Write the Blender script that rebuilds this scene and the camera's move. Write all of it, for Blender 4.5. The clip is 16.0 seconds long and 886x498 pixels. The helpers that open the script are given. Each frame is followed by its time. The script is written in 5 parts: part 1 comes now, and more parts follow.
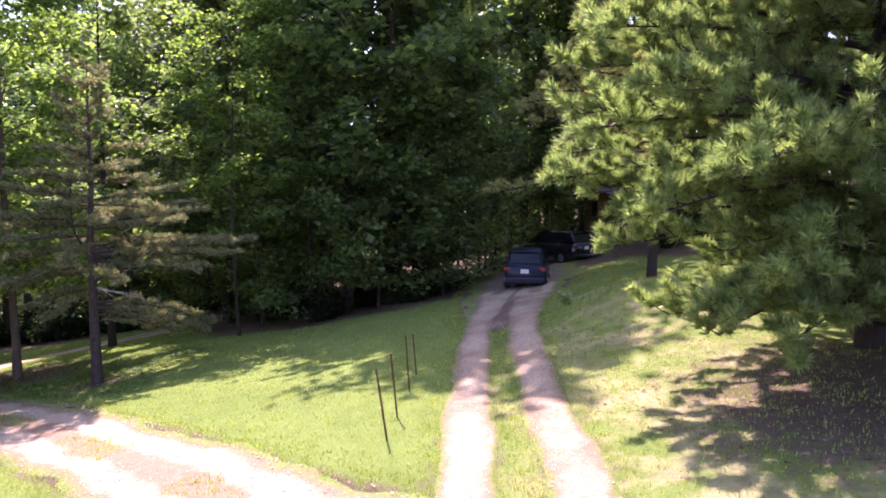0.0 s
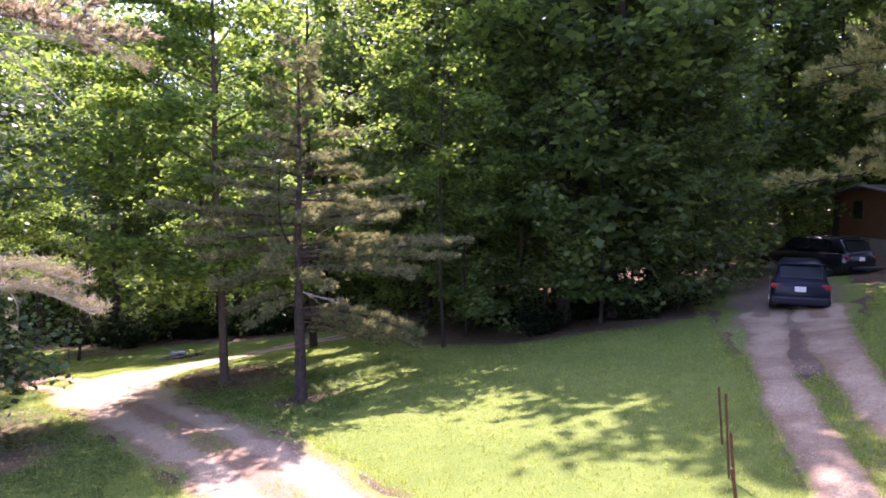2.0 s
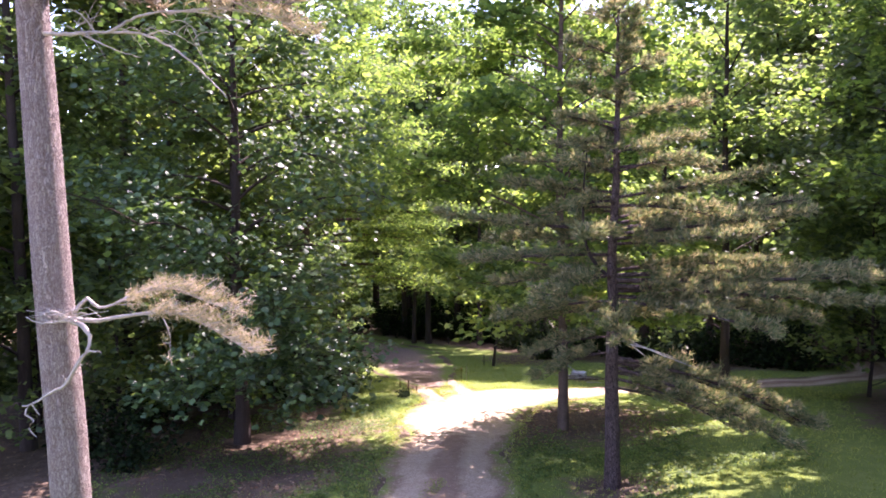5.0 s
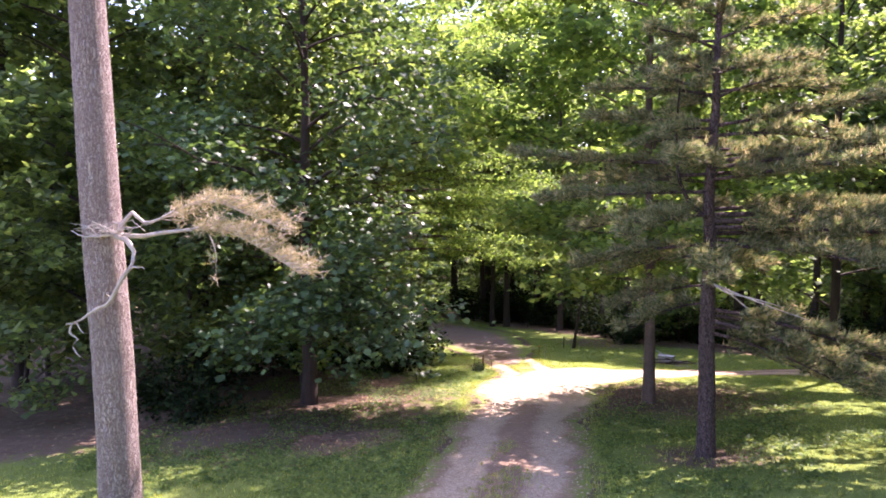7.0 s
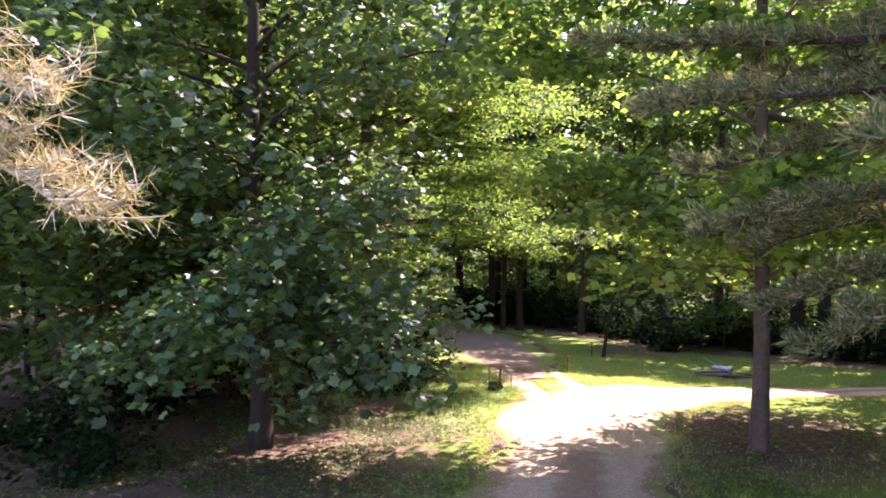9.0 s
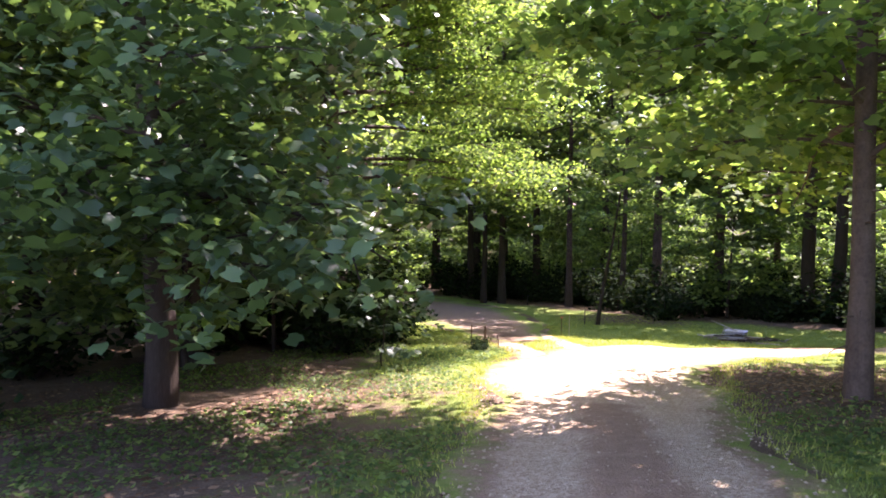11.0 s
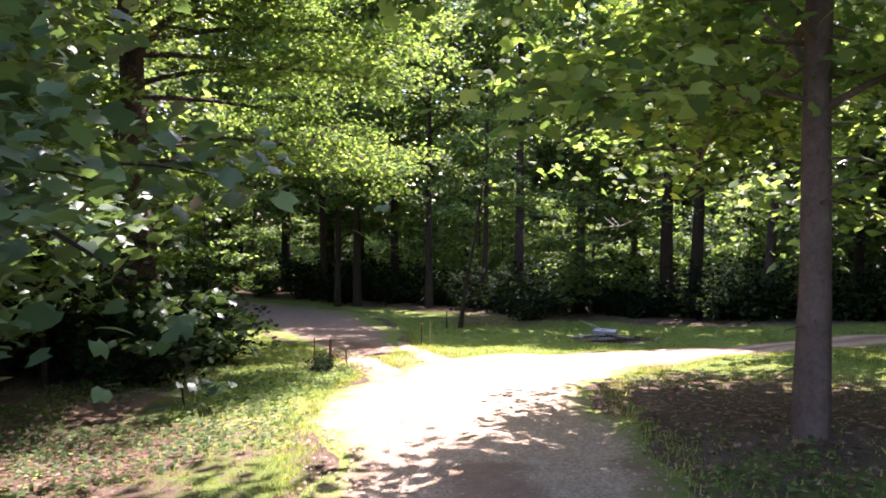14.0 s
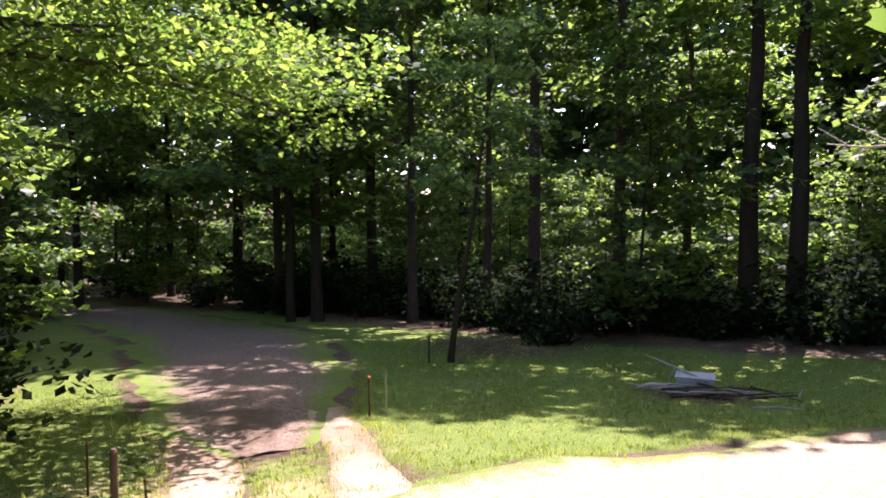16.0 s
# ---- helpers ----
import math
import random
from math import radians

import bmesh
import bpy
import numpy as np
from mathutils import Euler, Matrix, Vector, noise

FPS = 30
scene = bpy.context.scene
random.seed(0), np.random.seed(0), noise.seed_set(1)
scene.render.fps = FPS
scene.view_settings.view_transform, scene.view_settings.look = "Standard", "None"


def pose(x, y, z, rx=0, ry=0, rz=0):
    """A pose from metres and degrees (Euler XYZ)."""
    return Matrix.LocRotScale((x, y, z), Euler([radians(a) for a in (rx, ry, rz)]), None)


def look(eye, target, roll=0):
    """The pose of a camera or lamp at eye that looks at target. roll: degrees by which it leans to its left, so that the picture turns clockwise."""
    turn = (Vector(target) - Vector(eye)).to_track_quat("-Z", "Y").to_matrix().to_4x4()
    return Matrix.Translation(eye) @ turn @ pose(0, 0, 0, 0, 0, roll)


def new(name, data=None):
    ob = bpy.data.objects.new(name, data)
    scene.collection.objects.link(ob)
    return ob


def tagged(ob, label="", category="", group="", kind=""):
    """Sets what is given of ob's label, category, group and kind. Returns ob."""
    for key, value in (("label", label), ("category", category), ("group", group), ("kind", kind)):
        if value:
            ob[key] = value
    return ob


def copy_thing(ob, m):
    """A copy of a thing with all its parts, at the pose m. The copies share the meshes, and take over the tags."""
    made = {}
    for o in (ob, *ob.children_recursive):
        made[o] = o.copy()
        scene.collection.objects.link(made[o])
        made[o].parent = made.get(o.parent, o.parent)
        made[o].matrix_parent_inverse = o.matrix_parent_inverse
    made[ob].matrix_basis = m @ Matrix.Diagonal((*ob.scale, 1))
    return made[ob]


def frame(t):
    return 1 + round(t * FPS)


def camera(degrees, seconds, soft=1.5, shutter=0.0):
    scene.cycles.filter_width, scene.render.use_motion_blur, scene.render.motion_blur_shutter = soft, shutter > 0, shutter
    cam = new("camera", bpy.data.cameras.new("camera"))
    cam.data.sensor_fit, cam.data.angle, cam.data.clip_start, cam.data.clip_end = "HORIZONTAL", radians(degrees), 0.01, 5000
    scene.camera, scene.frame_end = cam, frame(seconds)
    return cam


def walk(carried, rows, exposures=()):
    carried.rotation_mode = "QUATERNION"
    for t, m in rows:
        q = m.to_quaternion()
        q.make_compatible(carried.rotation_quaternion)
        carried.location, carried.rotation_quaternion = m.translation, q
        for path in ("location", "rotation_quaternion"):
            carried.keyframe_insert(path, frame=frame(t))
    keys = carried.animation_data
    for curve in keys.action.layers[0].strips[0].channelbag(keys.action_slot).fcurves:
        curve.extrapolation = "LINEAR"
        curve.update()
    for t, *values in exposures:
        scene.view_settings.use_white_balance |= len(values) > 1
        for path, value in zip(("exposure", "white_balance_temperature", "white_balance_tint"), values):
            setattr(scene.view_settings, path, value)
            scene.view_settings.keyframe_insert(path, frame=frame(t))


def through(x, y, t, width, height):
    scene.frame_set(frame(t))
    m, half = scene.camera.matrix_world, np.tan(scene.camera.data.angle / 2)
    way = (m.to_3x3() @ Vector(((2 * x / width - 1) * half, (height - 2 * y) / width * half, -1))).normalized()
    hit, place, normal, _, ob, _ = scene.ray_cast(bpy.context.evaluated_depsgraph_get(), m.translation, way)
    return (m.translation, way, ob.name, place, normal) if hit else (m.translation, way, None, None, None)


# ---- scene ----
cam = camera(66.6, 16.0, 1.8)
PATH = [
    (0, (0.416, -2.322, 4.464), (0.621, -0.337, 4.331), -0.2),
    (0.5, (-0.651, -1.382, 4.228), (-0.534, 0.611, 4.109), -0.3),
    (1, (-1.27, -0.538, 4.189), (-1.28, 1.459, 4.071), -0.1),
    (1.5, (-1.509, 0.467, 4.171), (-1.66, 2.458, 4.055), -0.0),
    (2, (-1.308, 1.575, 4.404), (-1.623, 3.545, 4.269), 0.2),
    (2.5, (-1.062, 2.888, 4.485), (-1.558, 4.821, 4.342), 0.3),
    (3, (-0.881, 4.203, 4.414), (-1.561, 6.078, 4.277), 0.3),
    (3.5, (-0.583, 5.537, 4.341), (-1.465, 7.328, 4.219), -0.0),
    (4, (-0.279, 6.775, 4.365), (-1.36, 8.453, 4.244), -0.0),
    (4.5, (-0.313, 7.712, 4.408), (-1.589, 9.248, 4.291), -0.1),
    (5, (-0.361, 8.275, 4.428), (-1.882, 9.568, 4.31), -0.3),
    (7.5, (-1.684, 9.543, 3.063), (-3.353, 10.639, 2.936), -0.0),
    (8, (-2.872, 10.305, 2.966), (-4.542, 11.399, 2.841), 0.0),
    (10.5, (-8.441, 13.757, 1.143), (-10.105, 14.858, 1.001), -0.0),
    (11, (-8.522, 13.913, 0.724), (-10.151, 15.064, 0.579), 0.1),
    (11.5, (-8.582, 13.967, 0.634), (-10.132, 15.222, 0.489), 0.1),
    (12, (-8.622, 13.971, 0.608), (-10.025, 15.389, 0.464), 0.1),
    (12.5, (-8.654, 13.995, 0.556), (-10.02, 15.449, 0.413), 0.1),
    (13, (-8.975, 14.277, 0.558), (-10.34, 15.732, 0.414), 0.2),
    (13.5, (-9.621, 14.964, 0.603), (-10.979, 16.424, 0.457), 0.2),
    (14, (-10.524, 15.963, 0.479), (-11.882, 17.424, 0.331), 0.2),
    (14.5, (-11.693, 17.26, 0.211), (-13.049, 18.722, 0.062), 0.0),
    (15, (-12.95, 18.833, 0.011), (-14.308, 20.293, -0.139), -0.2),
    (15.5, (-14.391, 20.651, -0.158), (-15.75, 22.11, -0.309), -0.3),
    (16, (-15.95, 22.559, -0.353), (-17.312, 24.016, -0.501), -0.3),
]
EXPO = [(0, 2.2, 6200, 48), (1.5, 2.3, 6250, 50), (2.5, 2.6, 6150, 51), (3.5, 2.7, 6150, 52), (5, 2.68, 6200, 51), (8, 2.78, 6450, 48),
        (10.5, 2.95, 6400, 42), (11.5, 3.0, 6300, 41), (12, 3.05, 6300, 42), (12.5, 2.85, 6250, 41), (14, 2.7, 6150, 41), (15, 2.5, 6100, 39), (16, 2.3, 6100, 37)]
walk(cam, [(t, look(eye, target, roll)) for t, eye, target, roll in PATH], EXPO)

# ---- world and sun ----
SUN_EL, SUN_YAW = radians(56), radians(15.5)          # yaw to the left of +y
sun_way = Vector((-math.sin(SUN_YAW) * math.cos(SUN_EL), math.cos(SUN_YAW) * math.cos(SUN_EL), math.sin(SUN_EL)))
world = bpy.data.worlds.new("world")
scene.world = world
world.use_nodes = True
wn, wl = world.node_tree.nodes, world.node_tree.links
sky = wn.new("ShaderNodeTexSky")
sky.sky_type, sky.sun_disc, sky.sun_elevation, sky.sun_rotation = "NISHITA", False, SUN_EL, -SUN_YAW
wn["Background"].inputs["Strength"].default_value = 0.135
wl.new(sky.outputs[0], wn["Background"].inputs["Color"])
sun = new("sun", bpy.data.lights.new("sun", "SUN"))
sun.data.energy, sun.data.angle, sun.data.color = 3.5, radians(0.53), (1.0, 0.95, 0.86)
sun.matrix_world = look(sun_way * 80, (0, 0, 0))


# ---- materials ----
def material(name, rough=0.8, spec=0.3):
    m = bpy.data.materials.new(name)
    m.use_nodes = True
    b = m.node_tree.nodes["Principled BSDF"]
    b.inputs["Roughness"].default_value = rough
    b.inputs["Specular IOR Level"].default_value = spec
    return m, m.node_tree.nodes, m.node_tree.links, b


def ramp(nodes, stops):
    r = nodes.new("ShaderNodeValToRGB")
    e = r.color_ramp.elements
    while len(e) < len(stops):
        e.new(0.5)
    for el, (p, c) in zip(e, stops):
        el.position, el.color = p, (*c, 1)
    return r


def ramp_of(nodes, links, value, lo, hi):
    mr = nodes.new("ShaderNodeMapRange")
    mr.inputs[1].default_value, mr.inputs[2].default_value = lo, hi
    links.new(value, mr.inputs[0])
    return mr.outputs[0]


def tex(nodes, links, scale, detail=4.0, rough=0.6, coord="Object", stretch=None):
    n = nodes.new("ShaderNodeTexNoise")
    n.inputs["Scale"].default_value, n.inputs["Detail"].default_value, n.inputs["Roughness"].default_value = scale, detail, rough
    c = nodes.new("ShaderNodeTexCoord")
    if stretch:
        mp = nodes.new("ShaderNodeMapping")
        mp.inputs["Scale"].default_value = stretch
        links.new(c.outputs[coord], mp.inputs[0])
        links.new(mp.outputs[0], n.inputs["Vector"])
    else:
        links.new(c.outputs[coord], n.inputs["Vector"])
    return n


def mixed(nodes, links, fac, a, b, mode="MIX"):
    m = nodes.new("ShaderNodeMix")
    m.data_type, m.blend_type = "RGBA", mode
    for socket, v in ((m.inputs[0], fac), (m.inputs[6], a), (m.inputs[7], b)):
        if isinstance(v, (int, float)):
            socket.default_value = v
        elif isinstance(v, tuple):
            socket.default_value = (*v, 1)
        else:
            links.new(v, socket)
    return m.outputs[2]


def bumped(nodes, links, b, height, strength, distance):
    n = nodes.new("ShaderNodeBump")
    n.inputs["Strength"].default_value, n.inputs["Distance"].default_value = strength, distance
    links.new(height, n.inputs["Height"])
    links.new(n.outputs[0], b.inputs["Normal"])


def noisy_material(name, stops, scale, rough=0.85, spec=0.2, bump=0.4, dist=0.02, stretch=None, fine=6.0, metal=0.0):
    """Two scales of noise drive the colour; the finer one is the relief."""
    m, n, l, b = material(name, rough, spec)
    b.inputs["Metallic"].default_value = metal
    big, small = tex(n, l, scale, 5, stretch=stretch), tex(n, l, scale * fine, 6, 0.7, stretch=stretch)
    r = ramp(n, stops)
    l.new(mixed(n, l, 0.5, big.outputs["Fac"], small.outputs["Fac"]), r.inputs[0])
    l.new(r.outputs[0], b.inputs["Base Color"])
    bumped(n, l, b, small.outputs["Fac"], bump, dist)
    return m


def leaf_material(name, dark, mid, light, through=0.45, rough=0.45, spec=0.35, glow=(2.2, 2.05, 0.9), patch=False):
    """A leaf: glossy skin over a coloured sheet that lets light through; each leaf takes its own tone."""
    m, n, l, b = material(name, rough, spec)
    geo, info = n.new("ShaderNodeNewGeometry"), n.new("ShaderNodeObjectInfo")
    r = ramp(n, [(0.0, dark), (0.55, mid), (1.0, light)])
    l.new(geo.outputs["Random Per Island"], r.inputs[0])
    hue = n.new("ShaderNodeHueSaturation")
    mr = n.new("ShaderNodeMapRange")
    l.new(info.outputs["Random"], mr.inputs[0])
    mr.inputs[3].default_value, mr.inputs[4].default_value = 0.75, 1.2
    l.new(mr.outputs[0], hue.inputs["Value"])
    tone = r.outputs[0]
    if patch:
        spread = ramp(n, [(0.3, (0.72, 0.80, 0.75)), (0.5, (1.0, 1.0, 1.0)), (0.72, (1.3, 1.12, 1.15))])
        l.new(tex(n, l, 0.55, 5, 0.65).outputs["Fac"], spread.inputs[0])
        tone = mixed(n, l, 1.0, tone, spread.outputs[0], "MULTIPLY")
    l.new(tone, hue.inputs["Color"])
    l.new(hue.outputs[0], b.inputs["Base Color"])
    t = n.new("ShaderNodeBsdfTranslucent")
    warm = mixed(n, l, 1.0, hue.outputs[0], glow, "MULTIPLY")
    l.new(warm, t.inputs["Color"])
    mix = n.new("ShaderNodeMixShader")
    mix.inputs[0].default_value = through
    l.new(b.outputs[0], mix.inputs[1])
    l.new(t.outputs[0], mix.inputs[2])
    l.new(mix.outputs[0], n["Material Output"].inputs["Surface"])
    return m


LEAF = leaf_material("leaf", (0.045, 0.083, 0.033), (0.09, 0.152, 0.055), (0.18, 0.265, 0.085), 0.6, 0.5, 0.22, glow=(2.25, 2.1, 1.05))
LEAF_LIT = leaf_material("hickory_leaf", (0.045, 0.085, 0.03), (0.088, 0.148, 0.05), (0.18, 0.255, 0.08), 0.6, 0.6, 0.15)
LEAF_DARK = leaf_material("dark_leaf", (0.05, 0.085, 0.04), (0.095, 0.15, 0.065), (0.175, 0.25, 0.09), 0.58)
LEAF_TULIP = leaf_material("tulip_leaf", (0.032, 0.066, 0.03), (0.055, 0.103, 0.044), (0.10, 0.17, 0.06), 0.33, 0.45, 0.4)
# the shade under the trees is put into this near-black leaf colour
LEAF_SHRUB_SHADED = leaf_material("shaded_shrub_leaf", (0.007, 0.015, 0.007), (0.014, 0.027, 0.011), (0.03, 0.053, 0.019), 0.25, 0.8, 0.05)
NEEDLE = leaf_material("pine_needle", (0.13, 0.20, 0.075), (0.22, 0.31, 0.115), (0.36, 0.43, 0.175), 0.5, 0.5, 0.3, (1.9, 1.85, 1.1))
NEEDLE_OLIVE = leaf_material("olive_pine_needle", (0.12, 0.145, 0.06), (0.235, 0.245, 0.105), (0.42, 0.38, 0.19), 0.5, 0.5, 0.3, (1.9, 1.8, 1.0))
NEEDLE_DRY = leaf_material("dry_pine_needle", (0.12, 0.12, 0.08), (0.22, 0.195, 0.145), (0.40, 0.33, 0.265), 0.45, 0.55, 0.25, (1.6, 1.45, 1.1))
NEEDLE_TAN = leaf_material("tan_pine_needle", (0.05, 0.088, 0.04), (0.125, 0.155, 0.072), (0.37, 0.30, 0.19), 0.42, 0.55, 0.25, (1.7, 1.6, 1.05))
NEEDLE_DEAD = leaf_material("dead_pine_needle", (0.17, 0.18, 0.09), (0.30, 0.255, 0.18), (0.47, 0.385, 0.32), 0.15, 0.6, 0.2)
BLADE = leaf_material("grass_blade", (0.115, 0.165, 0.036), (0.195, 0.25, 0.062), (0.32, 0.36, 0.12), 0.4, 0.5, 0.25, patch=True)
BARK = noisy_material("bark", [(0.25, (0.02, 0.015, 0.012)), (0.55, (0.052, 0.039, 0.031)), (0.8, (0.105, 0.083, 0.066))], 3.0, 0.9, 0.15, 0.9, 0.03, (3, 3, 0.5))


def plated_bark(name="pine_bark", k=1.0, warm=1.0):
    """Pine bark: pale scaly plates between dark furrows."""
    m, n, l, b = material(name, 0.9, 0.12)
    c, mp = n.new("ShaderNodeTexCoord"), n.new("ShaderNodeMapping")
    mp.inputs["Scale"].default_value = (1, 1, 0.22)
    l.new(c.outputs["Object"], mp.inputs[0])
    warp = tex(n, l, 5, 3)
    add = n.new("ShaderNodeVectorMath")
    add.operation = "MULTIPLY_ADD"
    l.new(warp.outputs["Color"], add.inputs[0])
    add.inputs[1].default_value = (0.16, 0.16, 0.30)
    l.new(mp.outputs[0], add.inputs[2])
    cell = n.new("ShaderNodeTexVoronoi")
    cell.feature = "DISTANCE_TO_EDGE"
    cell.inputs["Scale"].default_value = 30
    l.new(add.outputs[0], cell.inputs["Vector"])
    tone = n.new("ShaderNodeTexVoronoi")
    tone.inputs["Scale"].default_value = 30
    l.new(add.outputs[0], tone.inputs["Vector"])
    fine = tex(n, l, 9, 7, 0.75, stretch=(3.2, 3.2, 0.8))
    plate = ramp(n, [(p, (c[0] * k * warm, c[1] * k, c[2] * k)) for p, c in ((0.2, (0.24, 0.187, 0.162)), (0.5, (0.34, 0.285, 0.25)), (0.8, (0.47, 0.415, 0.375)))])
    l.new(mixed(n, l, 0.65, tone.outputs["Color"], fine.outputs["Fac"]), plate.inputs[0])
    gap = ramp(n, [(0.0, (0, 0, 0)), (0.16, (1, 1, 1))])
    l.new(cell.outputs["Distance"], gap.inputs[0])
    l.new(mixed(n, l, gap.outputs[0], (0.20 * k * k, 0.145 * k * k, 0.13 * k * k), plate.outputs[0]), b.inputs["Base Color"])
    bumped(n, l, b, mixed(n, l, 0.6, gap.outputs[0], fine.outputs["Fac"]), 1.0, 0.06)
    return m


BARK_MAPLE = noisy_material("maple_bark", [(0.3, (0.05, 0.034, 0.025)), (0.55, (0.115, 0.082, 0.06)), (0.8, (0.19, 0.145, 0.112))], 2.2, 0.9, 0.15, 0.7, 0.02, (2.5, 2.5, 2.0))
BARK_PINE = plated_bark()
BARK_BROWN = plated_bark("brown_bark", 0.36, 1.15)
DEADWOOD = noisy_material("dead_wood", [(0.3, (0.22, 0.19, 0.16)), (0.7, (0.46, 0.42, 0.37))], 9.0, 0.9, 0.1, 0.5, 0.01)


def grass_tone(n, l, big, mid, fine):
    """Tones of mown turf, from dark clover to straw."""
    grass = ramp(n, [(0.3, (0.085, 0.128, 0.027)), (0.5, (0.15, 0.205, 0.044)), (0.68, (0.255, 0.295, 0.088))])
    l.new(mixed(n, l, 0.45, mixed(n, l, 0.5, big, mid), fine), grass.inputs[0])
    return grass.outputs[0]


def track_material(name, stones, soils, cover=0.0):
    """A worn track: crushed stone in the wheel lines, soil along the middle, turf creeping in over a ragged rim."""
    m, n, l, b = material(name, 0.95, 0.1)
    big, mid, grit = tex(n, l, 0.8, 4), tex(n, l, 7, 5, 0.7), tex(n, l, 55, 4, 0.8)
    cell = n.new("ShaderNodeTexVoronoi")
    cell.inputs["Scale"].default_value = 45
    l.new(n.new("ShaderNodeTexCoord").outputs["Object"], cell.inputs["Vector"])
    stone = ramp(n, list(zip((0.25, 0.5, 0.75), stones)))
    l.new(mixed(n, l, 0.5, mixed(n, l, 0.5, mid.outputs["Fac"], grit.outputs["Fac"]), cell.outputs["Color"]), stone.inputs[0])
    soil = ramp(n, list(zip((0.3, 0.55, 0.75), soils)))
    l.new(mixed(n, l, 0.6, mid.outputs["Fac"], grit.outputs["Fac"]), soil.inputs[0])
    edges = []
    for attribute, noise, gain, lo, hi in (("soil", big, 1.0, 0.7, 1.0), ("rim", tex(n, l, 3.2, 6, 0.75), 0.9, 1.08 - cover, 1.32 - cover)):
        at = n.new("ShaderNodeAttribute")
        at.attribute_name = attribute
        add = n.new("ShaderNodeMath")
        add.operation = "MULTIPLY_ADD"
        l.new(noise.outputs["Fac"], add.inputs[0])
        add.inputs[1].default_value = gain
        l.new(at.outputs["Fac"], add.inputs[2])
        mr = n.new("ShaderNodeMapRange")
        mr.inputs[1].default_value, mr.inputs[2].default_value = lo, hi
        l.new(add.outputs[0], mr.inputs[0])
        edges.append(mr.outputs[0])
    bed = mixed(n, l, edges[0], stone.outputs[0], soil.outputs[0])
    turf = grass_tone(n, l, big.outputs["Fac"], mid.outputs["Fac"], grit.outputs["Fac"])
    l.new(mixed(n, l, edges[1], bed, turf), b.inputs["Base Color"])
    bumped(n, l, b, mixed(n, l, 0.5, cell.outputs["Distance"], grit.outputs["Fac"]), 0.9, 0.03)
    return m


SOILS = ((0.16, 0.10, 0.062), (0.29, 0.20, 0.132), (0.42, 0.315, 0.225))
GRAVEL = track_material("gravel", ((0.25, 0.175, 0.11), (0.41, 0.318, 0.212), (0.56, 0.462, 0.34)), SOILS, -0.06)
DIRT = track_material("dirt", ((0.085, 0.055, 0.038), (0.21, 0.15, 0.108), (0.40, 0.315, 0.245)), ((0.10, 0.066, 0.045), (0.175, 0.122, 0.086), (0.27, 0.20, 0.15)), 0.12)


def ground_material():
    """Lawn, worn to soil and needle litter where the attribute 'bare' says so."""
    m, n, l, b = material("lawn", 0.95, 0.1)
    at = n.new("ShaderNodeAttribute")
    at.attribute_name = "bare"
    big, mid, fine = tex(n, l, 0.35, 4), tex(n, l, 2.6, 6, 0.7), tex(n, l, 38, 5, 0.75)
    grass = grass_tone(n, l, big.outputs["Fac"], mid.outputs["Fac"], fine.outputs["Fac"])
    dry = n.new("ShaderNodeAttribute")
    dry.attribute_name = "dry"
    straw = n.new("ShaderNodeMath")
    straw.operation = "MULTIPLY"
    l.new(dry.outputs["Fac"], straw.inputs[0])
    l.new(ramp_of(n, l, tex(n, l, 1.1, 6, 0.7).outputs["Fac"], 0.42, 0.62), straw.inputs[1])
    grass = mixed(n, l, straw.outputs[0], grass, (0.40, 0.33, 0.17))
    soil = ramp(n, [(0.32, (0.05, 0.034, 0.023)), (0.5, (0.125, 0.088, 0.058)), (0.7, (0.26, 0.198, 0.135))])
    l.new(mixed(n, l, 0.6, mid.outputs["Fac"], fine.outputs["Fac"]), soil.inputs[0])
    add = n.new("ShaderNodeMath")
    add.operation = "ADD"
    l.new(at.outputs["Fac"], add.inputs[0])
    l.new(mid.outputs["Fac"], add.inputs[1])
    edge = ramp(n, [(0.78, (0, 0, 0)), (1.0, (1, 1, 1))])
    l.new(add.outputs[0], edge.inputs[0])
    l.new(mixed(n, l, edge.outputs[0], grass, soil.outputs[0]), b.inputs["Base Color"])
    bumped(n, l, b, fine.outputs["Fac"], 0.9, 0.04)
    return m


LAWN = ground_material()


# ---- mesh helpers ----
def mesh_of(name, verts, faces, mat, smooth=False):
    """A mesh from arrays; faces all have the same number of corners."""
    verts, faces = np.asarray(verts, np.float32).reshape(-1, 3), np.asarray(faces, np.int32)
    me = bpy.data.meshes.new(name)
    k = faces.shape[1]
    me.vertices.add(len(verts))
    me.vertices.foreach_set("co", verts.ravel())
    me.loops.add(faces.size)
    me.loops.foreach_set("vertex_index", faces.ravel())
    me.polygons.add(len(faces))
    me.polygons.foreach_set("loop_start", np.arange(len(faces), dtype=np.int32) * k)
    me.polygons.foreach_set("loop_total", np.full(len(faces), k, np.int32))
    if smooth:
        me.polygons.foreach_set("use_smooth", np.ones(len(faces), bool))
    me.update(calc_edges=True)
    me.validate()
    me.materials.append(mat)
    return me


def part(name, bm, mat, parent, label=""):
    me = bpy.data.meshes.new(name)
    bm.to_mesh(me)
    bm.free()
    me.materials.append(mat)
    ob = new(name, me)
    ob.parent = parent
    return tagged(ob, label)


def child(name, me, parent, label="", kind=""):
    ob = new(name, me)
    ob.parent = parent
    return tagged(ob, label, kind=kind)


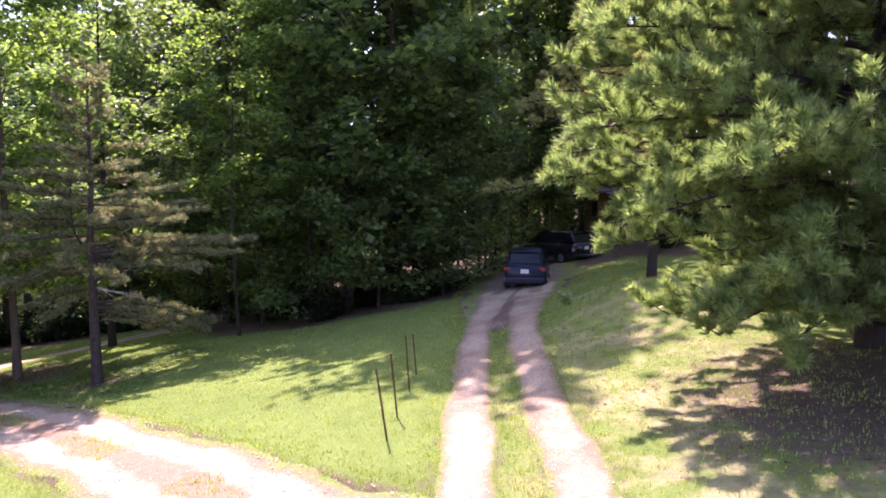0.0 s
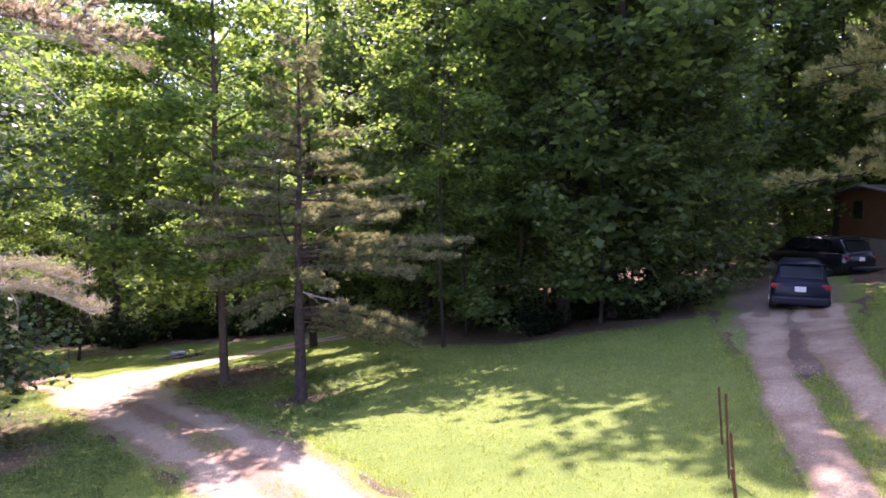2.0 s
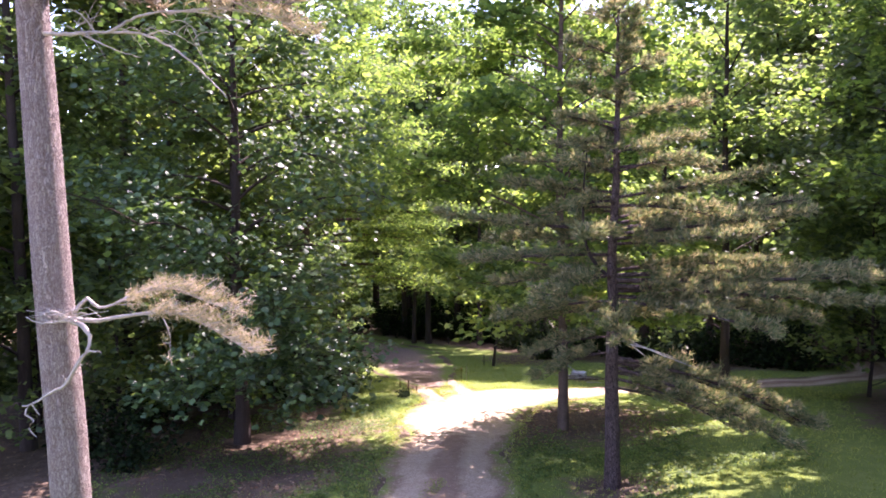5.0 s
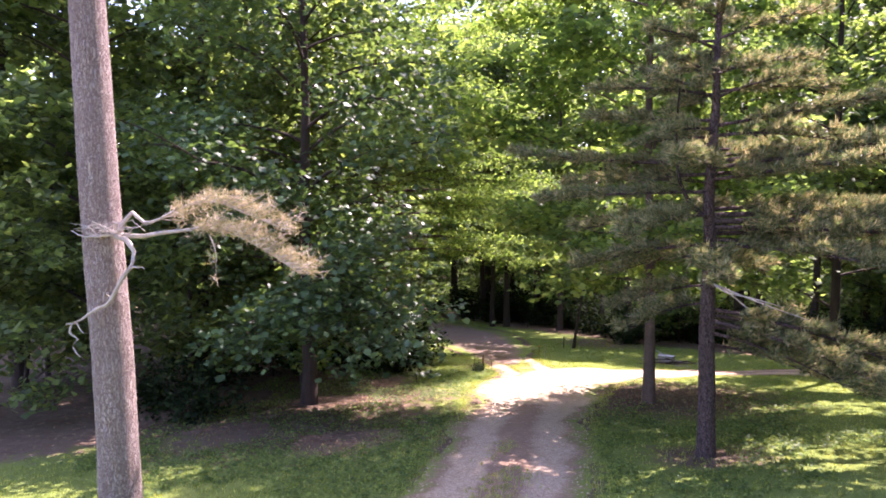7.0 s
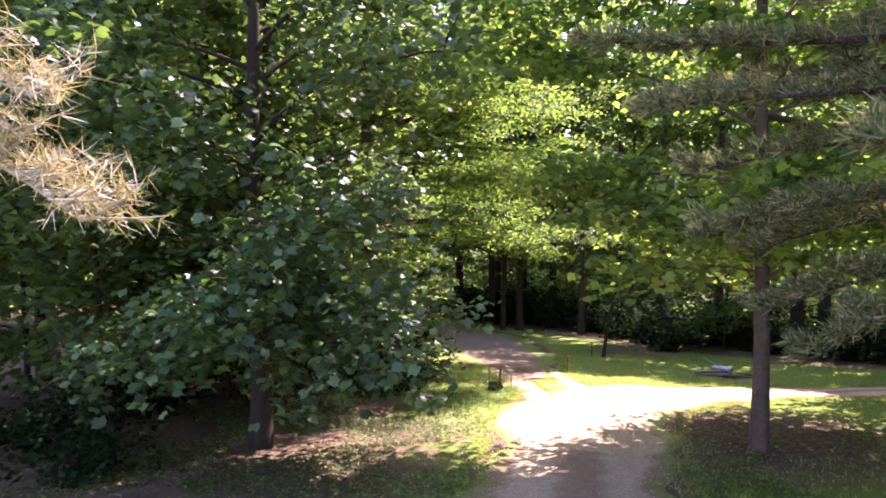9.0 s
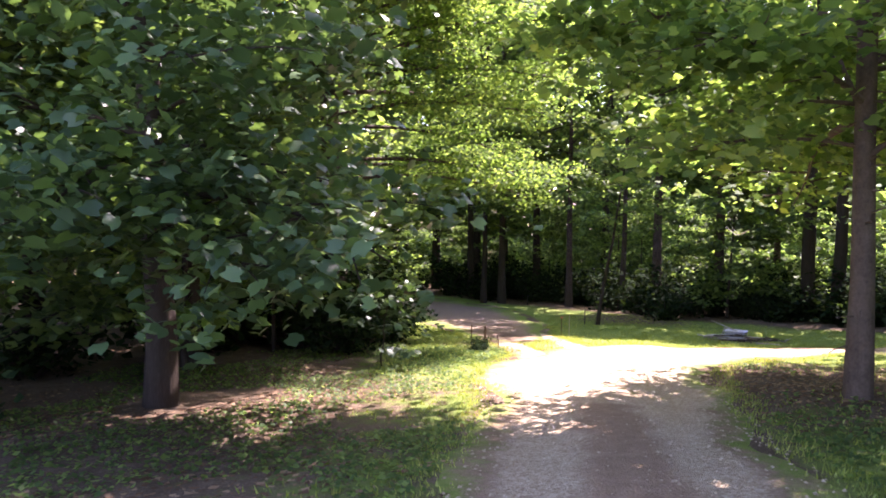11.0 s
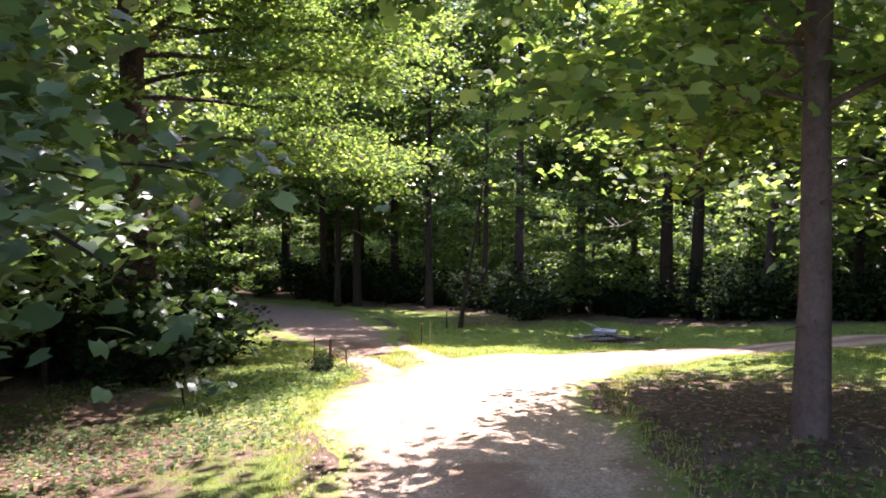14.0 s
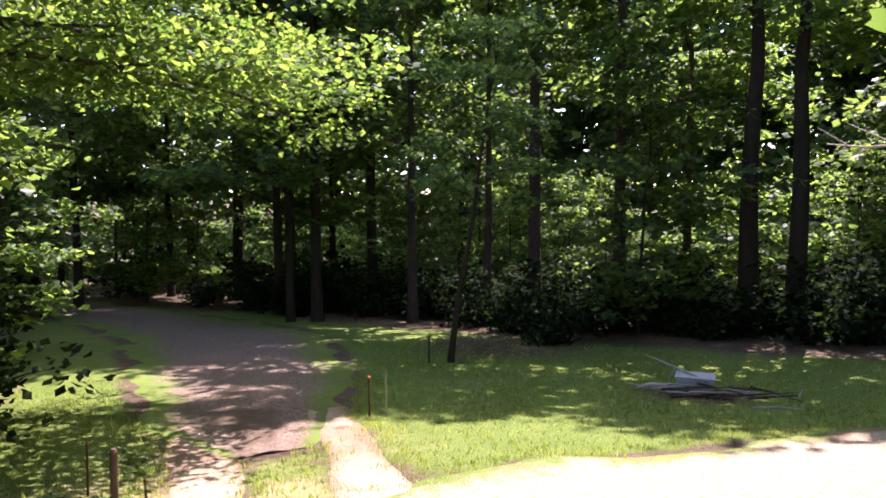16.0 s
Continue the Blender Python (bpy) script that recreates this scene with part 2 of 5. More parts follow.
class Tubes:
    """Collects bent, tapered round limbs into one mesh."""

    def __init__(self, sides=6):
        self.v, self.f, self.n, self.sides = [], [], 0, sides

    def add(self, pts, radii):
        pts, radii, k = np.asarray(pts, float), np.asarray(radii, float), self.sides
        t = np.gradient(pts, axis=0)
        t /= np.linalg.norm(t, axis=1)[:, None] + 1e-9
        ref = np.where(np.abs(t[:, 2:3]) > 0.9, [[1.0, 0, 0]], [[0, 0, 1.0]])
        a = np.cross(t, ref)
        a /= np.linalg.norm(a, axis=1)[:, None] + 1e-9
        b = np.cross(t, a)
        ang = np.arange(k) * 2 * np.pi / k
        ring = pts[:, None] + radii[:, None, None] * (np.cos(ang)[None, :, None] * a[:, None] + np.sin(ang)[None, :, None] * b[:, None])
        m = len(pts)
        i = np.arange(m - 1)[:, None] * k + np.arange(k)[None]
        j = np.arange(m - 1)[:, None] * k + (np.arange(k)[None] + 1) % k
        self.v.append(ring.reshape(-1, 3))
        self.f.append(np.stack([i, j, j + k, i + k], -1).reshape(-1, 4) + self.n)
        self.n += m * k

    def mesh(self, name, mat):
        return mesh_of(name, np.concatenate(self.v), np.concatenate(self.f), mat, True)


def unit(rng, n):
    v = rng.normal(size=(n, 3))
    return v / (np.linalg.norm(v, axis=1)[:, None] + 1e-9)


DIAMOND = np.array([(0, 0, 0), (0.45, 0.38, -0.09), (1, 0, 0), (0.45, -0.38, -0.09)])
DIAMOND_F = np.array([(0, 2, 1), (0, 3, 2)])
# A lobed leaf: stalk end, shoulders, side lobes and a notched tip.
LOBED = np.array([(0, 0, 0), (0.12, 0.40, -0.06), (0.42, 0.30, -0.03), (0.62, 0.52, -0.10), (0.80, 0.16, -0.02),
                  (0.80, -0.16, -0.02), (0.62, -0.52, -0.10), (0.42, -0.30, -0.03), (0.12, -0.40, -0.06)])
LOBED_F = np.array([(0, 2, 1), (2, 4, 3), (0, 4, 2), (0, 5, 4), (0, 7, 5), (7, 6, 5), (0, 8, 7)])


def leaves(rng, centres, size, tilt=0.7, shape=(DIAMOND, DIAMOND_F), droop=0.25):
    """One flat bent leaf at each centre, mostly facing up, of uneven size."""
    n = len(centres)
    up = unit(rng, n) * tilt + np.array([0, 0, 1.0])
    up /= np.linalg.norm(up, axis=1)[:, None]
    x = np.cross(up, unit(rng, n))
    x /= np.linalg.norm(x, axis=1)[:, None] + 1e-9
    x[:, 2] -= droop
    x /= np.linalg.norm(x, axis=1)[:, None]
    y = np.cross(up, x)
    y /= np.linalg.norm(y, axis=1)[:, None] + 1e-9
    z = np.cross(x, y)
    s = size * rng.uniform(0.55, 1.25, (n, 1))
    p, f = shape
    v = centres[:, None] + s[:, None] * (p[None, :, 0:1] * x[:, None] + p[None, :, 1:2] * y[:, None] + p[None, :, 2:3] * z[:, None])
    return v.reshape(-1, 3), (f[None] + (np.arange(n) * len(p))[:, None, None]).reshape(-1, f.shape[1])


# ---- the lie of the land ----
def land(x, y):
    """Height of the ground: a slope that falls to the west and flattens far off, with soft unevenness."""
    X, Y = np.tanh(np.asarray(x, float) / 40), np.tanh((np.asarray(y, float) - 15) / 30)
    z = 0.4221 + 6.3205 * X - 1.285 * Y + 1.0425 * X * X + 1.1891 * X * Y - 1.3064 * Y * Y + 2.0874 * X * X * Y + 0.3928 * X * Y * Y
    z = z + 0.75 * np.exp(-(((x - 7.8) / 2.3) ** 2) - ((y - 14.5) / 4.0) ** 2)      # the bank beside the driveway
    return z + 0.035 * np.sin(0.9 * x + 0.5 * y) * np.sin(0.7 * y - 0.3 * x + 1) + 0.02 * np.sin(2.1 * x + 1.7 * y + 2) - 0.24 * np.exp(-(((x + 20.3) / 4.5) ** 2) - ((y - 34.8) / 4.5) ** 2) + 0.16 * np.exp(-(((x + 12.5) / 1.1) ** 2) - ((y - 23.0) / 1.1) ** 2)


def on(x, y, up=0.0):
    return Vector((x, y, float(land(x, y)) + up))


def smooth_line(pts, step=0.3):
    """A curve through the points, sampled evenly; every column is interpolated."""
    p = np.array(pts, float)
    p = np.vstack([2 * p[0] - p[1], p, 2 * p[-1] - p[-2]])
    out = []
    for a, b, c, d in zip(p, p[1:], p[2:], p[3:]):
        m = max(2, int(np.linalg.norm((c - b)[:2]) / step))
        t = np.linspace(0, 1, m, endpoint=False)[:, None]
        out.append(0.5 * (2 * b + (c - a) * t + (2 * a - 5 * b + 4 * c - d) * t * t + (3 * b - a - 3 * c + d) * t**3))
    return np.vstack(out + [p[-2:-1]])


# x, y and half width along each track
LANE = smooth_line([(5.6, -2.3, 1.6), (1.96, 2.64, 1.45), (-0.68, 5.75, 1.3), (-3.42, 9.11, 1.3), (-5.9, 12.1, 1.35), (-9.2, 15.65, 1.45), (-11.6, 17.8, 1.55),
                    (-14.0, 20.3, 1.65), (-17.1, 23.5, 2.15), (-18.2, 26.3, 2.3), (-17.5, 29.3, 1.8), (-15.8, 32.6, 1.6), (-13.4, 35.6, 1.5), (-11.0, 38.6, 1.4), (-10.4, 42, 1.4), (-12.0, 46, 1.2)])
SPUR = smooth_line([(-22.6, 26.7, 0.5), (-23.6, 27.2, 1.15), (-25.2, 28.0, 1.7), (-28.0, 29.6, 2.3), (-32.0, 31.6, 2.9), (-36.0, 33.0, 3.0), (-46, 33, 2.4), (-70, 30, 2.2)])
RUT_W = smooth_line([(1.2, 4.4, 0.5), (1.55, 6.0, 0.42), (1.85, 8.0, 0.46), (2.25, 10.3, 0.45), (2.75, 13.4, 0.45), (3.6, 17.5, 0.5), (4.6, 21, 0.7), (5.6, 25, 1.0)])
RUT_E = smooth_line([(2.4, 3.4, 0.5), (2.85, 5.3, 0.45), (3.0, 6.6, 0.42), (3.35, 9.2, 0.44), (4.15, 14.1, 0.47), (5.1, 18, 0.6), (6.3, 22, 0.9), (7.2, 25, 1.0)])
SPUR_N = smooth_line([(-19.0, 25.9, 0.7), (-19.6, 26.1, 0.6), (-20.6, 26.6, 0.5), (-22.3, 27.6, 0.4), (-24.2, 28.6, 0.5)])
SPUR_S = smooth_line([(-18.8, 23.9, 0.7), (-19.5, 24.3, 0.62), (-20.6, 24.85, 0.48), (-22.0, 25.6, 0.48), (-22.9, 26.05, 0.5), (-24.6, 27.0, 0.6)])
YARD = smooth_line([(3.75, 15.6, 0.3), (4.1, 17.2, 0.95), (4.75, 20.0, 1.5), (5.9, 23.5, 2.2), (7.2, 28, 2.8), (8.6, 33, 3.0), (9.5, 37, 2.6)])
TRACKS = (LANE, SPUR, SPUR_N, SPUR_S, RUT_W, RUT_E, YARD)


def beside(x, y, lines=TRACKS):
    """How far a place lies outside the nearest track (less than 0: on it)."""
    best = np.full(np.shape(x), 1e3)
    for line in lines:
        for px, py, w in line[::2]:
            best = np.minimum(best, np.hypot(x - px, y - py) - w)
    return best


CLEARING = np.array([(13, 30), (9, 27.5), (3.5, 26.5), (-2.8, 26.3), (-6, 29), (-8, 33.5), (-8, 44), (-12, 46), (-14.5, 41.5), (-19, 40), (-25, 39.5), (-31, 39.0), (-36, 38.6),
                     (-43, 37.8), (-46, 35.5), (-46, 30.5), (-40, 27.8), (-31, 25.5), (-25, 23.2), (-21.5, 20.5), (-18.5, 18.0), (-17, 14), (-17, 6), (-14, -6), (8, -9), (14, 4), (16, 18)])


def in_clearing(x, y):
    x, y = np.asarray(x, float), np.asarray(y, float)
    inside = np.zeros(np.shape(x), bool)
    for (x0, y0), (x1, y1) in zip(CLEARING, np.roll(CLEARING, -1, 0)):
        cross = (y0 > y) != (y1 > y)
        inside ^= cross & (x < (x1 - x0) * (y - y0) / (y1 - y0 + 1e-12) + x0)
    return inside


def edge_distance(x, y):
    """Distance to the clearing's edge."""
    best = np.full(np.shape(x), 1e3)
    for a, b in zip(CLEARING, np.roll(CLEARING, -1, 0)):
        d = b - a
        t = np.clip(((x - a[0]) * d[0] + (y - a[1]) * d[1]) / (d @ d), 0, 1)
        best = np.minimum(best, np.hypot(x - a[0] - t * d[0], y - a[1] - t * d[1]))
    return best


def grid_lines(a, b, step):
    far = [1, 2, 4, 7, 11, 17, 25, 40, 70, 130, 260, 600, 1500]
    return np.array([a - f for f in far[::-1]] + list(np.arange(a, b + 1e-6, step)) + [b + f for f in far])


gx, gy = grid_lines(-48, 16, 0.4), grid_lines(-6, 48, 0.4)
GX, GY = np.meshgrid(gx, gy, indexing="ij")
gv = np.stack([GX, GY, land(GX, GY)], -1).reshape(-1, 3)
gi = (np.arange(len(gx) - 1)[:, None] * len(gy) + np.arange(len(gy) - 1)[None]).ravel()
ground_mesh = mesh_of("ground", gv, np.stack([gi, gi + len(gy), gi + len(gy) + 1, gi + 1], -1), LAWN, True)
bare = np.where(in_clearing(GX, GY), 0.55 - edge_distance(GX, GY) * 0.25, 0.9)
bare = np.maximum(bare, 0.36 - 1.0 * beside(GX, GY))
for bx, by, br in ((-12.8, 23.6, 3.6), (-13.6, 25.2, 3.4), (-8.1, 19.2, 1.3), (7.5, 6.0, 3.6), (-16.5, 14.6, 4.6), (-19.5, 17.0, 4.0), (-14.6, 14.6, 2.6), (-16.6, 16.6, 2.8), (-18.0, 18.4, 2.2), (-20.6, 34.0, 1.2), (-27, 37, 3), (9.5, 19, 1.5), (-14.6, 24.6, 1.2)):
    bare = np.maximum(bare, 0.75 - np.hypot(GX - bx, GY - by) / br * 0.5)
dry = np.zeros(GX.shape)
for bx, by, br in ((5.6, 8.0, 4.0), (6.4, 12.0, 3.4), (4.2, 5.0, 2.6), (8.2, 16.0, 2.4), (-17.5, 21.0, 2.2), (-22.0, 26.0, 2.5)):
    dry = np.maximum(dry, 1.0 - (np.hypot(GX - bx, GY - by) / br) ** 2)
attr = ground_mesh.attributes.new("dry", "FLOAT", "POINT")
attr.data.foreach_set("value", np.clip(dry, 0, 1).ravel().astype(np.float32))
attr = ground_mesh.attributes.new("bare", "FLOAT", "POINT")
attr.data.foreach_set("value", np.clip(bare, 0, 1).ravel().astype(np.float32))
tagged(new("ground", ground_mesh), "mown green lawn worn to soil and leaf litter under the trees", "ground", kind="structure")


def ribbon(lines, name, mat, rise, label, hollow=0.0, seed=0):
    """A dirt track that follows the land, with ragged edges that dip under the turf."""
    vs, fs, us, rims, base = [], [], [], [], 0
    for line in lines:
        p, w = line[:, :2], line[:, 2]
        t = np.gradient(p, axis=0)
        t /= np.linalg.norm(t, axis=1)[:, None]
        nrm = np.stack([-t[:, 1], t[:, 0]], -1)
        k = 15
        u = np.linspace(-1, 1, k)
        s = np.arange(len(p)) * 0.3
        ragl = 1 + 0.09 * np.sin(s * 1.1 + seed) + 0.06 * np.sin(s * 2.9 + 1 + seed) + 0.03 * np.sin(s * 6.1 + 2)
        ragr = 1 + 0.09 * np.sin(s * 1.3 + 4 + seed) + 0.06 * np.sin(s * 2.6 + 3) + 0.03 * np.sin(s * 5.7 + seed)
        rag = np.where(u[None] < 0, ragl[:, None], ragr[:, None])
        q = p[:, None] + nrm[:, None] * (u[None, :] * w[:, None] * rag)[..., None]
        z = land(q[..., 0], q[..., 1]) + rise - 0.06 * np.abs(u[None]) ** 6 + hollow * (0.6 * np.cos(u[None] * 2 * np.pi) - 0.2)
        vs.append(np.concatenate([q, z[..., None]], -1).reshape(-1, 3))
        i = (np.arange(len(p) - 1)[:, None] * k + np.arange(k - 1)[None]).ravel() + base
        fs.append(np.stack([i, i + k, i + k + 1, i + 1], -1))
        wide = ((w[:, None] > 0.9) & (w[:, None] < 1.7)) * 0.7 * (np.cos(u[None] * 2 * np.pi) * 0.5 + 0.5)
        us.append((wide + 0.3 * (w[:, None] < 0.9) + 0.55 * np.abs(u[None]) ** 3).ravel())
        rims.append(np.repeat(np.abs(u)[None], len(p), 0).ravel())
        base += len(p) * k
    me = mesh_of(name, np.vstack(vs), np.vstack(fs), mat, True)
    rim = me.attributes.new("rim", "FLOAT", "POINT")
    rim.data.foreach_set("value", np.concatenate(rims).astype(np.float32))
    soil = me.attributes.new("soil", "FLOAT", "POINT")
    soil.data.foreach_set("value", np.concatenate(us).astype(np.float32))
    return tagged(new(name, me), label, name.split("_")[-1], kind="structure")


ribbon([LANE], "gravel_road", GRAVEL, 0.035, "pale gravel lane with two worn wheel tracks", 0.03, 0)
ribbon([SPUR], "dirt_road", DIRT, 0.030, "brown dirt track that leads into the woods", 0.02, 2)
ribbon([SPUR_N, SPUR_S], "dirt_ruts", GRAVEL, 0.014, "two dirt wheel ruts where the track leaves the gravel", 0.0, 3)
ribbon([RUT_W, RUT_E], "gravel_driveway", GRAVEL, 0.040, "two pale gravel wheel ruts with grass between", 0.0, 5)
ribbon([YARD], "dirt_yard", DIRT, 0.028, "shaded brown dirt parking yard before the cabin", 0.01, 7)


# ---- trees ----
def limb_path(rng, start, yaw, rise, length, steps=7, sag=0.0, wander=0.12):
    """A branch that leaves the trunk at a rise angle and wanders; sag bends it down towards the tip."""
    pts, p = [np.array(start, float)], np.array(start, float)
    seg = length / (steps - 1)
    for i in range(steps - 1):
        r = rise - sag * i / (steps - 1)
        p = p + seg * np.array([math.cos(yaw) * math.cos(r), math.sin(yaw) * math.cos(r), math.sin(r)])
        yaw += rng.normal(0, wander)
        pts.append(p.copy())
    return np.array(pts)


def along(path, f):
    f = np.clip(np.asarray(f) * (len(path) - 1), 0, len(path) - 1.001)
    i = f.astype(int)
    return path[i] + (path[i + 1] - path[i]) * (f - i)[:, None]


def trunk_path(rng, height, lean=(0.0, 0.0), wander=0.06, steps=12):
    z = np.linspace(-0.25, height, steps)
    off = np.cumsum(rng.normal(0, wander, (steps, 2)), 0)
    off -= off[0]
    return np.stack([off[:, 0] * 0.6 + lean[0] * z, off[:, 1] * 0.6 + lean[1] * z, z], -1)


def broadleaf(name, seed, height, girth, base, reach, count, size, mat=None, shape=(DIAMOND, DIAMOND_F), lean=(0, 0), limbs=18, label="", low=0.0, bark=None, clump=0.5, sag=0.5, flat=0.45, side=None, category="tree", subs=5, boughs=(), heavy=3.0, widest=99.0, lift=0.0, bunch=26, lop=0.5):
    """A broad-leaved tree at the origin: flared trunk, wandering limbs, and a crown of leaf sprays with gaps.
    base: height of the lowest limbs; low: how wide the crown stays at its foot (0 to 1); side: yaw towards which limbs grow longer;
    boughs: (height, yaw, length, rise, sag) of single limbs that carry heavy times the usual leaves."""
    rng = np.random.default_rng(seed)
    root = new(name)
    wood = Tubes(9)
    tp = trunk_path(rng, height * 0.93, lean)
    f = np.linspace(0, 1, len(tp))
    rad = girth / 2 * (1 - 0.88 * f**1.1)
    rad[0] *= 1.3
    rad[1] *= 1.05
    wood.add(tp, rad)
    child("trunk", wood.mesh("trunk", bark or BARK), root)
    twigs, spots = Tubes(5 if subs > 4 else 3), []
    for i in range(limbs):
        h = base + (height * 0.92 - base) * ((i + rng.uniform(0, 0.8)) / limbs) ** 0.9
        u = (h - base) / max(0.1, height - base)
        spread = (low + (1 - low) * min(1.0, u * 3)) * (1 - u) ** 0.42 * reach * rng.uniform(0.65, 1.15) + 0.5
        yaw = i * 2.4 + rng.normal(0, 0.4)
        if side is not None:
            spread *= max(0.12, 1.22 - lop + lop * math.cos(yaw - side))
        start = along(tp, np.array([min(0.995, (h + 0.25) / (height * 0.93 + 0.25))]))[0]
        path = limb_path(rng, start, yaw, rng.uniform(0.15, 0.6) + 0.5 * u, spread, 7, sag)
        r0 = girth * 0.17 * (1 - u * 0.6)
        twigs.add(path, np.linspace(r0, r0 * 0.15, len(path)))
        for k in range(subs):
            a = rng.uniform(0.3, 0.98)
            s = along(path, np.array([a]))[0]
            sub = limb_path(rng, s, yaw + rng.choice([-1, 1]) * rng.uniform(0.4, 1.1), rng.uniform(-0.2, 0.5), spread * rng.uniform(0.25, 0.5), 5 if subs > 4 else 3, sag * 0.7)
            twigs.add(sub, np.linspace(r0 * 0.35, r0 * 0.08, len(sub)))
            spots.append((sub, spread))
        spots.append((path[3:], spread))
    for h, yaw, ln, rise, sg in boughs:
        start = along(tp, np.array([(h + 0.25) / (height * 0.93 + 0.25)]))[0]
        path = limb_path(rng, start, yaw, rise, ln, 8, sg, 0.06)
        twigs.add(path, np.linspace(0.012 * ln, 0.006, 8))
        for k in range(7):
            s = along(path, np.array([0.35 + 0.09 * k]))[0]
            sub = limb_path(rng, s, yaw + (-1) ** k * rng.uniform(0.4, 1.0), rng.uniform(-0.2, 0.25), ln * rng.uniform(0.2, 0.38), 4, sg * 0.6)
            twigs.add(sub, np.linspace(0.004 * ln, 0.004, 4))
            spots.append((sub, ln * heavy))
    child("limb", twigs.mesh("limb", bark or BARK), root, kind="stuff")
    weight = np.array([s for _, s in spots])
    each = np.maximum(4, (count * weight / weight.sum())).astype(int)
    cs = []
    for (path, s), n in zip(spots, each):
        m = max(2, n // bunch)
        hub = along(path, rng.uniform(0.1, 1.0, m)) + rng.normal(0, clump * 0.5, (m, 3)) * (1, 1, flat)
        pick = rng.integers(0, m, n)
        cs.append(hub[pick] + rng.normal(0, clump * 0.38, (n, 3)) * (1, 1, flat * 0.8))
    cs = np.vstack(cs)
    cs = cs[(np.hypot(cs[:, 0], cs[:, 1]) < widest) & (cs[:, 2] > lift)]
    cs = cs[cs[:, 2] > 0.6 * np.maximum(0, np.hypot(cs[:, 0], cs[:, 1]) - 2.5)]
    v, fc = leaves(rng, cs, size, 0.75, shape)
    child("crown", mesh_of("crown", v, fc, mat or LEAF), root, kind="stuff")
    return tagged(root, label, category)


def shrub(name, seed, height, reach, count, size, mat=None, label=""):
    rng = np.random.default_rng(seed)
    root = new(name)
    stems, cs = Tubes(5), []
    for i in range(11):
        path = limb_path(rng, (rng.normal(0, 0.15), rng.normal(0, 0.15), -0.1), i * 2.4, rng.uniform(0.5, 1.3), height * rng.uniform(0.8, 1.15), 6, 0.7)
        path[:, :2] *= reach / height
        stems.add(path, np.linspace(0.03, 0.006, 6))
        n = count // 11
        hub = along(path, rng.uniform(0.25, 1, max(2, n // 12))) + rng.normal(0, 0.22, (max(2, n // 12), 3))
        cs.append(hub[rng.integers(0, len(hub), n)] + rng.normal(0, 0.17, (n, 3)))
    child("stem", stems.mesh("stem", BARK), root, kind="stuff")
    v, f = leaves(rng, np.vstack(cs), size, 0.8)
    child("foliage", mesh_of("foliage", v, f, mat or LEAF_SHRUB_SHADED), root, kind="stuff")
    return tagged(root, label, "shrub")


def needles(rng, hubs, ways, length, width, each):
    """Bundles of thin three-cornered needles that spray forward from each hub."""
    n = len(hubs)
    c, w = np.repeat(hubs, each, 0), np.repeat(ways, each, 0)
    d = w * 0.75 + unit(rng, n * each) * 0.8
    d /= np.linalg.norm(d, axis=1)[:, None] + 1e-9
    side = np.cross(d, unit(rng, n * each))
    side /= np.linalg.norm(side, axis=1)[:, None] + 1e-9
    ln = length * rng.uniform(0.6, 1.15, (n * each, 1))
    v = np.stack([c - side * width / 2, c + side * width / 2, c + d * ln], 1)
    return v.reshape(-1, 3), np.arange(n * each * 3).reshape(-1, 3)


def bough(rng, tubes, hubs, ways, path, r0, twig_every=0.16, twig_len=0.75, tufts=7, start=0.25, flat=0.35, fan=0.0):
    """A pine branch: a limb with side twigs, and needle tufts along the twigs."""
    tubes.add(path, np.linspace(r0, r0 * 0.15, len(path)))
    length = np.linalg.norm(np.diff(path, axis=0), axis=1).sum()
    n = max(3, int(length * (1 - start) / twig_every))
    for f in np.linspace(start, 1, n):
        p = along(path, np.array([f]))[0]
        t = along(path, np.array([min(1, f + 0.08)]))[0] - along(path, np.array([max(0, f - 0.08)]))[0]
        yaw = math.atan2(t[1], t[0]) + rng.choice([-1, 1]) * rng.uniform(0.3, 1.1) * (1.0 - 0.4 * f)
        ln = twig_len * rng.uniform(0.5, 1.1) * (1.15 - 0.55 * f)
        tw = limb_path(rng, p, yaw, rng.uniform(-0.15, 0.45) * (flat / 0.35), ln, 4, -0.25)
        tubes.add(tw, np.linspace(r0 * 0.22 + 0.003, 0.003, 4))
        g = rng.uniform(0.25, 1.0, tufts)
        hubs.append(along(tw, g) + rng.normal(0, 0.035, (tufts, 3)))
        way = tw[-1] - tw[0]
        way = way / (np.linalg.norm(way) + 1e-9) + np.array([0, 0, 0.35])
        ways.append(np.repeat(way[None], tufts, 0))


